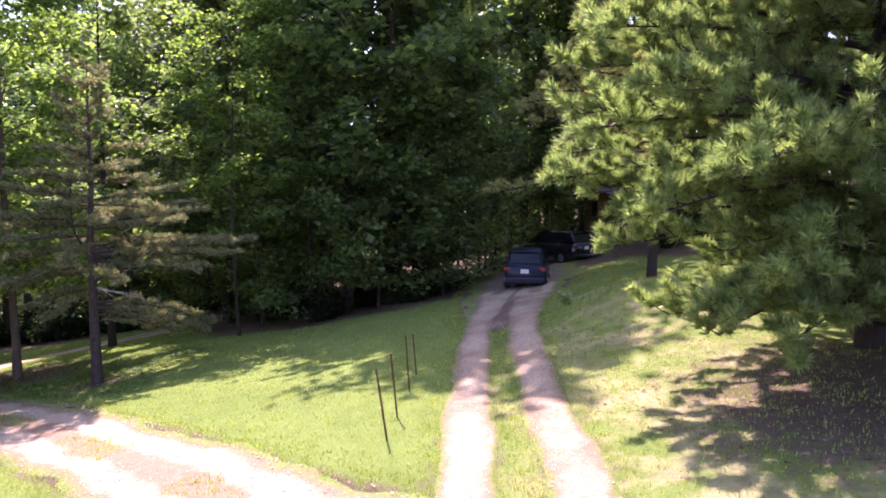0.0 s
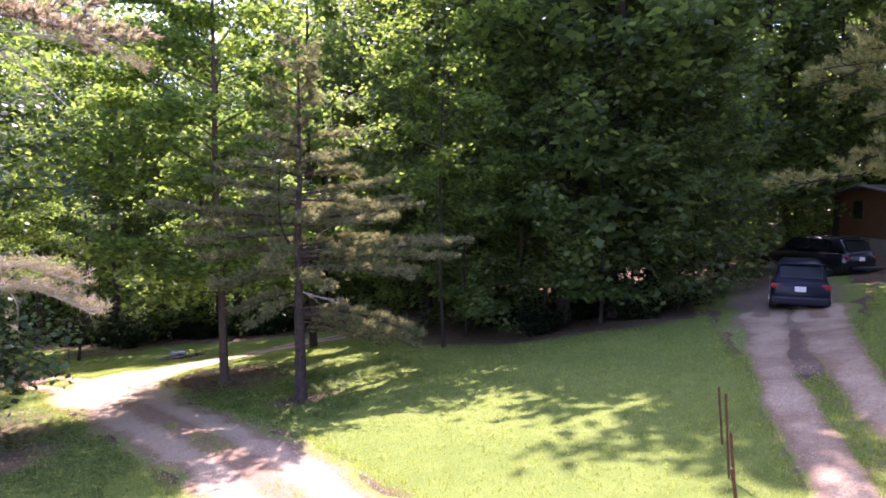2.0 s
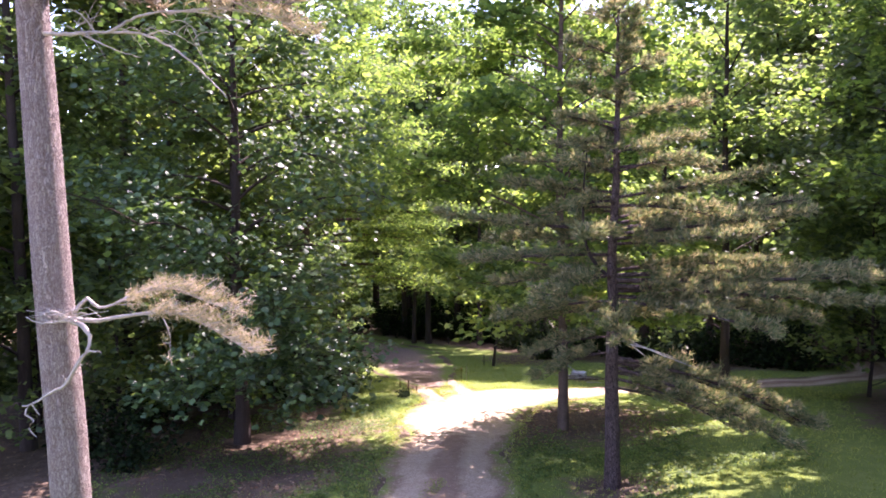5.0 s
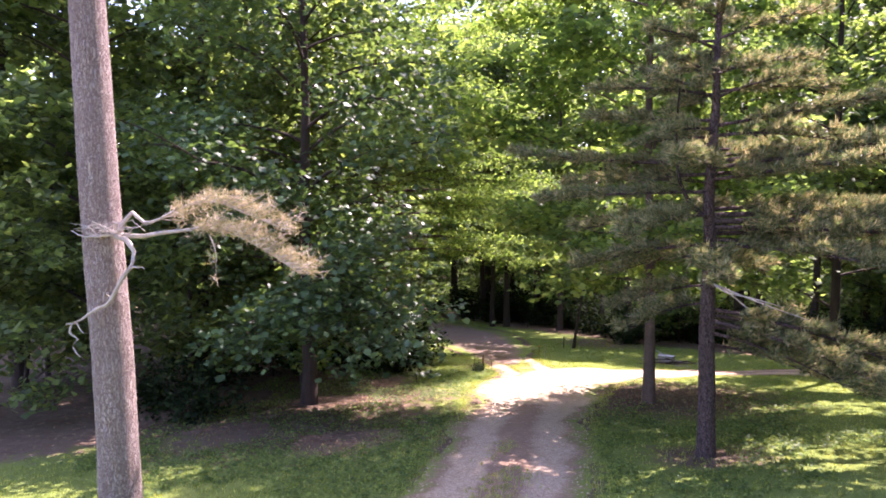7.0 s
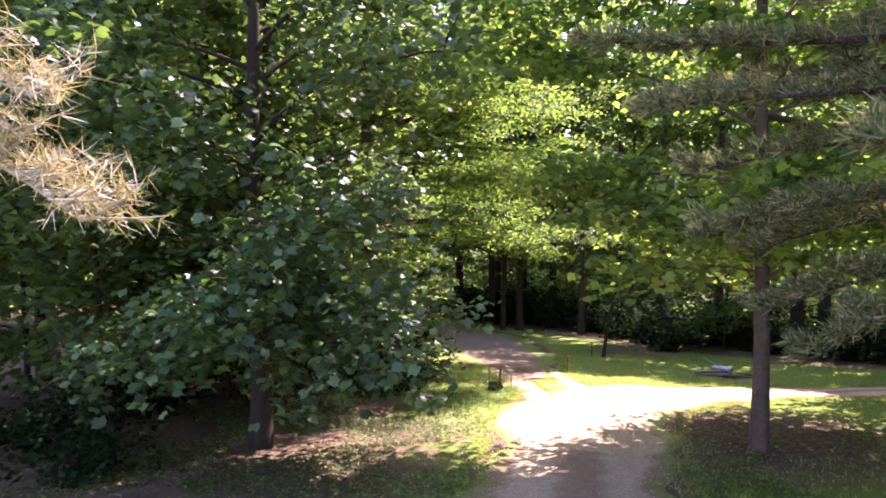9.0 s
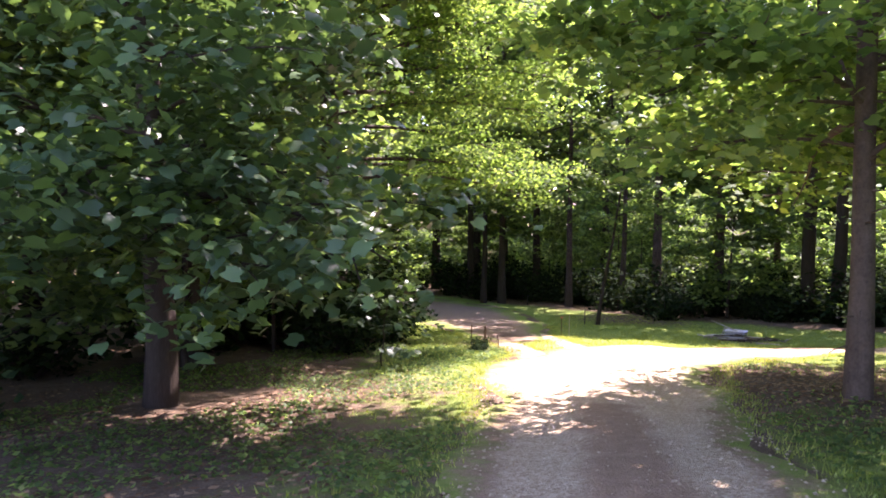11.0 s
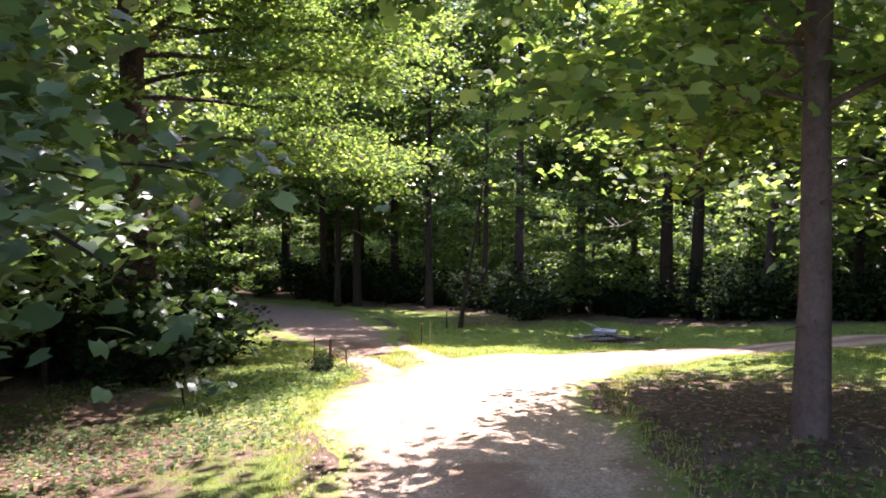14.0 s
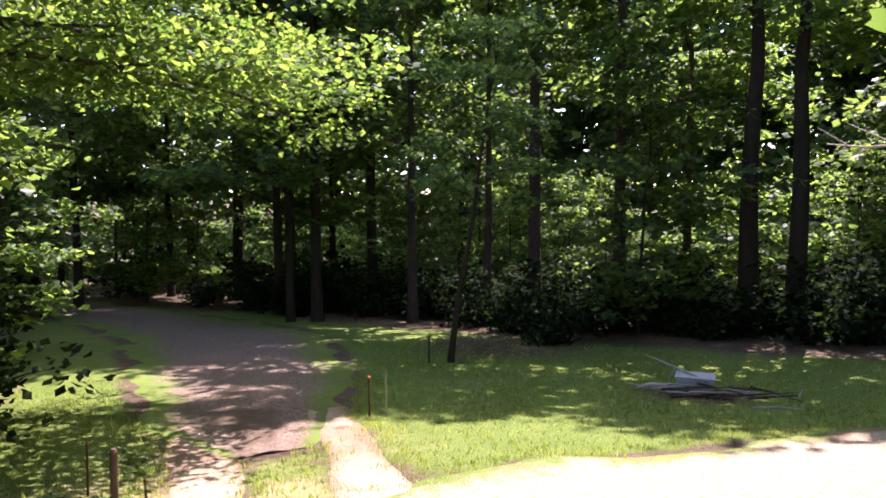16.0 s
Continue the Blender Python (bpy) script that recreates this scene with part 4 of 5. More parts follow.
put(broadleaf("leaning_sapling", 43, 8, 0.16, 3.0, 1.8, 2500, 0.18, limbs=12, label="thin pale sapling leaning over the grass", low=0.7, lean=(0.12, 0.11), clump=0.4), -26.4, 34.0)

put(broadleaf("poplar_tree", 47, 15.5, 0.13, 5.5, 3.0, 7500, 0.21, LEAF_LIT, limbs=22, label="slim bright green poplar before the dark forest edge", low=0.6, clump=0.6, flat=0.6, sag=0.5), -5.3, 26.9)
# the last five boughs are added high up to cast shade on the tulip tree
put(broadleaf("hickory_tree", 46, 18, 0.82, 6.8, 5.2, 72000, 0.128, LEAF_LIT, limbs=34, label="broad sunlit hickory that hangs over the dirt track", low=0.9, clump=0.85, flat=0.3, bunch=40, sag=0.6, side=1.0, lop=0.75, heavy=1.0, bark=BARK_BROWN,
              boughs=((4.6, 1.0, 6.0, 0.15, 0.5), (5.2, 1.3, 6.8, 0.1, 0.45), (6.2, 1.55, 6.6, 0.1, 0.4), (5.0, 1.7, 6.0, 0.15, 0.5), (7.2, 1.3, 7.0, 0.1, 0.35), (6.5, 0.5, 6.5, 0.15, 0.45), (7.5, 0.75, 7.0, 0.15, 0.4), (8.5, 0.4, 6.5, 0.15, 0.4), (9.5, 0.8, 6.5, 0.1, 0.35), (8.6, -0.1, 6.6, 0.15, 0.35), (10.2, 0.15, 6.8, 0.15, 0.3), (11.6, -0.1, 6.4, 0.15, 0.3), (12.8, 0.2, 6.0, 0.15, 0.3), (9.4, -0.35, 6.4, 0.15, 0.35))), -26.9, 22.85)

bare = pine("bare_pine", 44, 16, 0.54, 9.0, 3.4, "tall pine trunk with a dead drooping branch", NEEDLE_DRY, 1.0, 8, 0.22, 0.045, 5, skip=0.2, gap=0.2, twig=0.9, tufts=6, lean=(-0.023, -0.030), taper=2.2,
            extra=((8.4, 0.9, 3.6, 0.1, 0.3), (8.9, 0.5, 3.2, 0.1, 0.2), (9.2, 1.3, 3.6, 0.1, 0.2), (8.8, 5.6, 3.0, 0.1, 0.3)))
put(bare, -11.13, 10.36)
RIGHT, UP, NEAR = np.array([0.647, 0.76, 0]), np.array([0, 0, 1.0]), np.array([0.76, -0.647, 0])
dead_rng = np.random.default_rng(9)
knot = np.array([0.08, 0.09, 3.95])


def bent(rows, step=0.06):
    """A gnarled branch from the knot: metres to the side, up and out, smoothed and roughened."""
    line = smooth_line([knot + RIGHT * a + UP * b + NEAR * c for a, b, c in rows], step)
    return line + dead_rng.normal(0, 0.006, line.shape)


tubes, hubs, ways = Tubes(6), [], []
bough(dead_rng, tubes, hubs, ways, bent(((0.05, 0, 0.1), (0.45, -0.01, 0.2), (0.95, 0.06, 0.15), (1.45, 0.08, 0.1), (2.0, -0.15, 0.1), (2.55, -0.48, 0.1)), 0.2), 0.04, 0.026, 0.62, 9, 0.42)
bough(dead_rng, tubes, hubs, ways, bent(((0.05, 0.08, 0.1), (0.28, 0.30, 0.15), (0.42, 0.17, 0.15), (0.66, 0.22, 0.15), (1.0, 0.40, 0.1), (1.45, 0.42, 0.1), (2.3, 0.10, 0.1)), 0.2), 0.03, 0.03, 0.6, 9, 0.42)
bough(dead_rng, tubes, hubs, ways, bent(((1.3, 0.0, 0.1), (1.42, -0.25, 0.12), (1.40, -0.6, 0.12)), 0.1), 0.012, 0.12, 0.14, 3, 0.3)
child("dead_branch", tubes.mesh("dead_branch", DEADWOOD), bare, "bleached grey dead branch")
v, f = needles(dead_rng, np.vstack(hubs), np.vstack(ways) * 0.35, 0.14, 0.008, 5)
child("dead_needles", mesh_of("dead_needles", v, f, NEEDLE_DEAD), bare, "brown dead needles", "stuff")
tubes = Tubes(6)
for rows, thick in ((((0.0, -0.02, 0.15), (0.25, -0.05, 0.3), (0.40, -0.20, 0.35), (0.36, -0.42, 0.38), (0.24, -0.55, 0.38), (0.10, -0.82, 0.38), (-0.22, -1.02, 0.38), (-0.42, -1.13, 0.38), (-0.56, -1.17, 0.38)), 0.036),
                    (((-0.46, -1.14, 0.38), (-0.50, -1.28, 0.4), (-0.40, -1.36, 0.4), (-0.46, -1.48, 0.4), (-0.36, -1.60, 0.4)), 0.016), (((-0.42, -1.12, 0.38), (-0.34, -1.25, 0.4), (-0.30, -1.28, 0.4)), 0.013),
                    (((0.36, -0.42, 0.38), (0.48, -0.40, 0.4), (0.56, -0.42, 0.4)), 0.016), (((0.22, -0.56, 0.38), (0.30, -0.60, 0.4)), 0.014), (((0.10, -0.82, 0.38), (0.03, -0.72, 0.42)), 0.012),
                    (((0.1, 0.0, 0.3), (-0.25, -0.01, 0.36), (-0.5, 0.05, 0.3)), 0.02), (((0.1, 0.02, 0.3), (-0.05, 0.14, 0.36), (-0.3, 0.10, 0.36)), 0.014)):
    line = bent(rows)
    tubes.add(line, np.linspace(thick, thick * 0.35, len(line)) * dead_rng.uniform(0.85, 1.2, len(line)))
for _ in range(26):
    p = (dead_rng.uniform(-0.15, 0.3), dead_rng.uniform(-0.02, 0.08), dead_rng.uniform(0.2, 0.36))
    line = bent((p, (p[0] + dead_rng.normal(0, 0.16), p[1] + dead_rng.uniform(-0.02, 0.12), p[2] + 0.06), (p[0] + dead_rng.normal(0, 0.25), p[1] + dead_rng.uniform(0, 0.22), p[2] + 0.08)))
    tubes.add(line, np.linspace(0.007, 0.003, len(line)))
child("dead_branch", tubes.mesh("dead_branch", DEADWOOD), bare, "bleached bent bare branch")
tubes, hubs, ways = Tubes(6), [], []
for rows, thick in ((((-0.5, 3.98, 0.1), (0.05, 3.95, 0.12), (0.6, 3.97, 0.15), (1.2, 3.93, 0.1), (1.75, 3.62, 0.1), (2.25, 3.12, 0.1)), 0.032), (((0.7, 3.97, 0.15), (1.2, 4.22, 0.1), (1.9, 4.24, 0.1), (2.6, 4.1, 0.05)), 0.022),
                    (((0.3, 3.96, 0.15), (0.8, 3.72, 0.2), (1.15, 3.62, 0.2)), 0.014), (((1.2, 3.93, 0.1), (1.5, 3.98, 0.15), (1.9, 3.78, 0.2)), 0.012), (((0.5, 3.97, 0.1), (0.35, 4.2, 0.2), (0.1, 4.28, 0.2)), 0.011)):
    line = bent(rows)
    tubes.add(line, np.linspace(thick, thick * 0.3, len(line)) * dead_rng.uniform(0.85, 1.2, len(line)))
bough(dead_rng, tubes, hubs, ways, bent(((1.5, 4.22, 0.1), (2.3, 4.3, 0.1), (3.1, 4.1, 0.1), (3.5, 3.9, 0.1)), 0.2), 0.014, 0.07, 0.5, 6, 0.1)
for _ in range(18):
    p = (dead_rng.uniform(0.1, 1.9), 3.93 + dead_rng.uniform(-0.1, 0.2), 0.15)
    line = bent((p, (p[0] + 0.15, p[1] + dead_rng.normal(0, 0.1), 0.2), (p[0] + 0.35, p[1] + dead_rng.normal(-0.05, 0.18), 0.2)))
    tubes.add(line, np.linspace(0.006, 0.003, len(line)))
child("dead_branch", tubes.mesh("dead_branch", DEADWOOD), bare, "grey forked dead branch high on the trunk")
v, f = needles(dead_rng, np.vstack(hubs), np.vstack(ways) * 0.35, 0.14, 0.009, 6)
child("dead_needles", mesh_of("dead_needles", v, f, NEEDLE_DEAD), bare, "brown dead needles", "stuff")

tubes = Tubes(6)
for a, dz, ln in ((0.45, -0.5, 1.6), (0.75, -0.7, 1.1), (0.2, -0.25, 1.2)):
    d = np.array([math.cos(a), math.sin(a), 0.0])
    tubes.add([(0, 0, 3.05), d * ln * 0.25 + (0, 0, 2.9), d * ln * 0.6 + (0, 0, 3.0 + dz * 0.6), d * ln + (0, 0, 3.0 + dz)], [0.02, 0.016, 0.011, 0.005])
child("dead_branch", tubes.mesh("dead_branch", DEADWOOD), lone, "bleached grey dead branches")
tubes = Tubes(6)
tubes.add(smooth_line([(0, 0, 4.1), (-0.2, -0.24, 4.35), (-0.36, -0.42, 4.8), (-0.40, -0.48, 5.6), (-0.36, -0.42, 6.6)], 0.2), np.linspace(0.045, 0.012, len(smooth_line([(0, 0, 4.1), (-0.2, -0.24, 4.35), (-0.36, -0.42, 4.8), (-0.40, -0.48, 5.6), (-0.36, -0.42, 6.6)], 0.2))))
child("limb", tubes.mesh("limb", BARK), lone, "thin second stem beside the trunk")

tip = Tubes(5)
twig_line = smooth_line([(-4.2, 4.7, 1.75), (-4.7, 5.1, 1.62), (-5.15, 5.54, 1.68)], 0.15)
tip.add(twig_line, np.linspace(0.011, 0.005, len(twig_line)))
for f, d in ((0.45, (-0.3, 0.2, 0.16)), (0.6, (-0.22, 0.35, -0.05)), (0.8, (-0.2, 0.02, 0.14))):
    p = along(twig_line, np.array([f]))[0]
    tip.add([p, p + np.array(d) * 0.5, p + np.array(d)], [0.006, 0.005, 0.003])
child("dead_twig", tip.mesh("dead_twig", DEADWOOD), maple, "pale bare twig at the end of a bough")

# a small pale-flowered plant on the bank
plant_rng = np.random.default_rng(15)
plant = put(new("flowering_plant"), 5.85, 16.3)
stalks = Tubes(4)
tips = []
for i in range(12):
    stem_line = limb_path(plant_rng, (plant_rng.normal(0, 0.05), plant_rng.normal(0, 0.05), -0.03), i * 2.4, plant_rng.uniform(0.9, 1.4), plant_rng.uniform(0.25, 0.5), 4, 0.3)
    stalks.add(stem_line, np.linspace(0.006, 0.003, 4))
    tips.append(stem_line[-1])
child("stem", stalks.mesh("stem", BLADE), plant, kind="stuff")
v, f = leaves(plant_rng, np.repeat(np.array(tips), 8, 0) * plant_rng.uniform(0.3, 0.95, (96, 1)), 0.09)
child("foliage", mesh_of("foliage", v, f, LEAF), plant, kind="stuff")
PETAL = noisy_material("pale_petal", [(0.3, (0.45, 0.33, 0.30)), (0.7, (0.6, 0.5, 0.47))], 20, 0.7, 0.2)
v, f = leaves(plant_rng, np.repeat(np.array(tips), 6, 0) + plant_rng.normal(0, 0.02, (72, 3)), 0.05)
child("flower", mesh_of("flower", v, f, PETAL), plant, "pale pink flower heads", "stuff")
tagged(plant, "small leafy plant with pale pink flowers on the grassy bank", "plant")

# ---- lawn grass, weeds and litter ----
grass_rng = np.random.default_rng(12)


def sow(n, box, keep):
    x, y = grass_rng.uniform(box[0], box[1], n), grass_rng.uniform(box[2], box[3], n)
    k = keep(x, y)
    return np.stack([x[k], y[k], land(x[k], y[k])], -1)


def blades(p, per, length, width):
    c = np.repeat(p, per, 0) + grass_rng.normal(0, 0.035, (len(p) * per, 3)) * (1, 1, 0)
    d = unit(grass_rng, len(c)) * 0.55 + np.array([0, 0, 1.0])
    side = np.cross(d, unit(grass_rng, len(c)))
    side /= np.linalg.norm(side, axis=1)[:, None]
    ln = length * grass_rng.uniform(0.4, 1.2, (len(c), 1))
    c[:, 2] -= 0.01
    v = np.stack([c - side * width / 2, c + side * width / 2, c + d * ln], 1)
    return v.reshape(-1, 3), np.arange(len(c) * 3).reshape(-1, 3)


lawn = sow(110000, (-30, 12, -2, 40), lambda x, y: in_clearing(x, y) & (beside(x, y) > grass_rng.uniform(-0.12, 0.2, len(x))) & (edge_distance(x, y) > 0.8) & (np.hypot(x + 13.2, y - 24.2) > grass_rng.uniform(1.4, 3.6, len(x))) & (np.hypot(x + 17.5, y - 15.5) > grass_rng.uniform(2.0, 5.0, len(x))) & (np.hypot(x + 14.8, y - 14.8) > grass_rng.uniform(1.0, 2.6, len(x))))
v, f = blades(lawn, 3, 0.055, 0.02)
tagged(new("lawn_grass", mesh_of("lawn_grass", v, f, BLADE)), "short green grass blades over the lawn", "grass", kind="stuff")
fringe = sow(260000, (-26, 10, -2, 36), lambda x, y: np.abs(beside(x, y) - 0.05) < 0.22)
v, f = blades(fringe[::2], 5, 0.065, 0.014)
tagged(new("verge_grass", mesh_of("verge_grass", v, f, BLADE)), "longer ragged grass along the track edges", "grass", kind="stuff")
weeds = sow(36000, (-24, -6, 10, 26), lambda x, y: (beside(x, y) > 0.1) & (beside(x, y) < 7) & (np.hypot(x + 13.2, y - 24.2) > grass_rng.uniform(1.2, 3.6, len(x))) & (np.sin(x * 1.3) * np.sin(y * 1.1 + x * 0.4) > -0.25))
weeds = np.repeat(weeds, 2, 0) + grass_rng.normal(0, 0.05, (len(weeds) * 2, 3)) * (1, 1, 0)
weeds[:, 2] += grass_rng.uniform(0.01, 0.07, len(weeds))
v, f = leaves(grass_rng, weeds, 0.07, 0.5)
tagged(new("ground_weeds", mesh_of("ground_weeds", v, f, LEAF)), "low broad-leaved weeds beside the gravel lane", "weeds", kind="stuff")
litter = sow(60000, (-40, 14, 2, 46), lambda x, y: ~in_clearing(x, y) | (np.hypot(x + 13.2, y - 24.2) < 3.2) | (np.hypot(x - 8, y - 7.5) < 4) | (np.hypot(x + 17.0, y - 15.5) < 5.0) | (np.hypot(x + 14.6, y - 14.6) < 2.4))
litter = np.vstack([litter, sow(9000, (-17.5, -9.0, 20.0, 28.5), lambda x, y: (np.hypot(x + 13.2, y - 24.2) < grass_rng.uniform(2.0, 4.2, len(x))) & (beside(x, y) > 0)), sow(7000, (-21, -12, 12.5, 20), lambda x, y: (np.sin(x * 1.7) + np.sin(y * 1.4 + x) > 0) & (beside(x, y) > 0.8))])
litter[:, 2] += 0.012
v, f = leaves(grass_rng, litter, 0.10, 0.25)
LITTER = leaf_material("dry_leaf", (0.08, 0.045, 0.028), (0.17, 0.1, 0.06), (0.36, 0.25, 0.16), 0.15, 0.8, 0.1)
tagged(new("leaf_litter", mesh_of("leaf_litter", v, f, LITTER)), "brown fallen leaves on the woodland floor", "leaf litter", kind="stuff")

# loose stones on the lane, and tufts along its middle
stones = sow(30000, (-17, 4, 3, 24), lambda x, y: beside(x, y) < -0.05)[:7000]
n = len(stones)
base = np.array([(1, 0, 0), (0, 1, 0), (-1, 0, 0), (0, -1, 0), (0, 0, 0.7)], float)
s = 0.018 * grass_rng.uniform(0.4, 1.5, (n, 1, 1)) * grass_rng.uniform(0.6, 1.3, (n, 5, 3))
stones[:, 2] += 0.035
v = stones[:, None] + base[None] * s
f = (np.array([(0, 1, 4), (1, 2, 4), (2, 3, 4), (3, 0, 4)])[None] + (np.arange(n) * 5)[:, None, None]).reshape(-1, 3)
tagged(new("gravel_stones", mesh_of("gravel_stones", v.reshape(-1, 3), f, GRAVEL)), "loose pale stones scattered over the gravel lane", "gravel", kind="stuff")
strip = LANE[(LANE[:, 1] > 2) & (LANE[:, 1] < 17)]
pick = strip[grass_rng.integers(0, len(strip), 2600)]
tufts = np.stack([pick[:, 0] + grass_rng.normal(0, 0.2, len(pick)), pick[:, 1] + grass_rng.normal(0, 0.2, len(pick)), np.zeros(len(pick))], -1)
tufts = tufts[np.sin(tufts[:, 0] * 2.1) + np.sin(tufts[:, 1] * 1.3) > 0.1]
tufts[:, 2] = land(tufts[:, 0], tufts[:, 1]) + 0.03
v, f = blades(tufts, 5, 0.07, 0.012)
tagged(new("lane_grass", mesh_of("lane_grass", v, f, BLADE)), "thin grass tufts along the middle of the lane", "grass", kind="stuff")

# ---- vehicles ----
PAINT_BLUE = noisy_material("dark_blue_paint", [(0.3, (0.005, 0.007, 0.018)), (0.7, (0.008, 0.010, 0.025))], 2.0, 0.32, 0.25, 0.01, 0.001)
PAINT_BLACK = noisy_material("black_paint", [(0.3, (0.008, 0.008, 0.009)), (0.7, (0.013, 0.013, 0.014))], 2.0, 0.15, 0.6, 0.01, 0.001)
GLASS_DARK = noisy_material("tinted_glass", [(0.3, (0.006, 0.008, 0.009)), (0.7, (0.01, 0.012, 0.013))], 1.0, 0.12, 0.3, 0.0, 0.001)
RUBBER = noisy_material("tyre_rubber", [(0.3, (0.012, 0.012, 0.012)), (0.7, (0.03, 0.028, 0.026))], 12, 0.85, 0.2)
ALLOY = noisy_material("alloy", [(0.3, (0.35, 0.35, 0.36)), (0.7, (0.5, 0.5, 0.5))], 8, 0.35, 0.5, 0.05, 0.002, metal=0.9)
RED_LENS = noisy_material("red_lens", [(0.3, (0.20, 0.01, 0.01)), (0.7, (0.32, 0.02, 0.02))], 10, 0.15, 0.6, 0.05, 0.002)
PLATE = noisy_material("plate_white", [(0.3, (0.6, 0.6, 0.58)), (0.7, (0.75, 0.75, 0.74))], 10, 0.5, 0.4, 0.05, 0.001)
PLASTIC = noisy_material("black_plastic", [(0.3, (0.015, 0.015, 0.016)), (0.7, (0.03, 0.03, 0.03))], 10, 0.55, 0.4, 0.1, 0.002)


def box(sx, sy, sz, at=(0, 0, 0), bevel=0.0, segs=2, turn=None):
    bm = bmesh.new()
    bmesh.ops.create_cube(bm, size=1, matrix=Matrix.Diagonal((sx, sy, sz, 1)))
    if bevel:
        bmesh.ops.bevel(bm, geom=bm.edges[:], offset=bevel, segments=segs, affect="EDGES", profile=0.6)
    if turn:
        bmesh.ops.transform(bm, matrix=Euler(turn).to_matrix().to_4x4(), verts=bm.verts)
    bmesh.ops.translate(bm, vec=at, verts=bm.verts)
    return bm


def drum(radius, depth, at, axis="X", sides=24, bevel=0.0, r2=None):
    bm = bmesh.new()
    bmesh.ops.create_cone(bm, cap_ends=True, segments=sides, radius1=radius, radius2=radius if r2 is None else r2, depth=depth)
    if bevel:
        rim = [e for e in bm.edges if abs(e.verts[0].co.z - e.verts[1].co.z) < 1e-6]
        bmesh.ops.bevel(bm, geom=rim, offset=bevel, segments=2, affect="EDGES")
    if axis == "X":
        bmesh.ops.rotate(bm, matrix=Matrix.Rotation(math.pi / 2, 3, "Y"), verts=bm.verts)
    elif axis == "Y":
        bmesh.ops.rotate(bm, matrix=Matrix.Rotation(math.pi / 2, 3, "X"), verts=bm.verts)
    bmesh.ops.translate(bm, vec=at, verts=bm.verts)
    return bm


def loft(sections):
    """A closed skin over rings of points, ring by ring."""
    bm = bmesh.new()
    rings = [[bm.verts.new(p) for p in ring] for ring in sections]
    for a, b in zip(rings, rings[1:]):
        for i in range(len(a)):
            j = (i + 1) % len(a)
            bm.faces.new((a[i], a[j], b[j], b[i]))
    bm.faces.new(rings[0][::-1])
    bm.faces.new(rings[-1])
    bmesh.ops.recalc_face_normals(bm, faces=bm.faces)
    for face in bm.faces:
        face.smooth = True
    return bm


def body_ring(y, w, z0, z1, r=0.16):
    """A rounded box section across the car at y: half width w, from z0 to z1."""
    h = z1 - z0
    return [(-w + r * 0.6, y, z0), (w - r * 0.6, y, z0), (w - 0.02, y, z0 + 0.25 * h), (w, y, z0 + 0.6 * h), (w - 0.05, y, z1 - r * 0.5), (w - r, y, z1),
            (-w + r, y, z1), (-w + 0.05, y, z1 - r * 0.5), (-w, y, z0 + 0.6 * h), (-w + 0.02, y, z0 + 0.25 * h)]


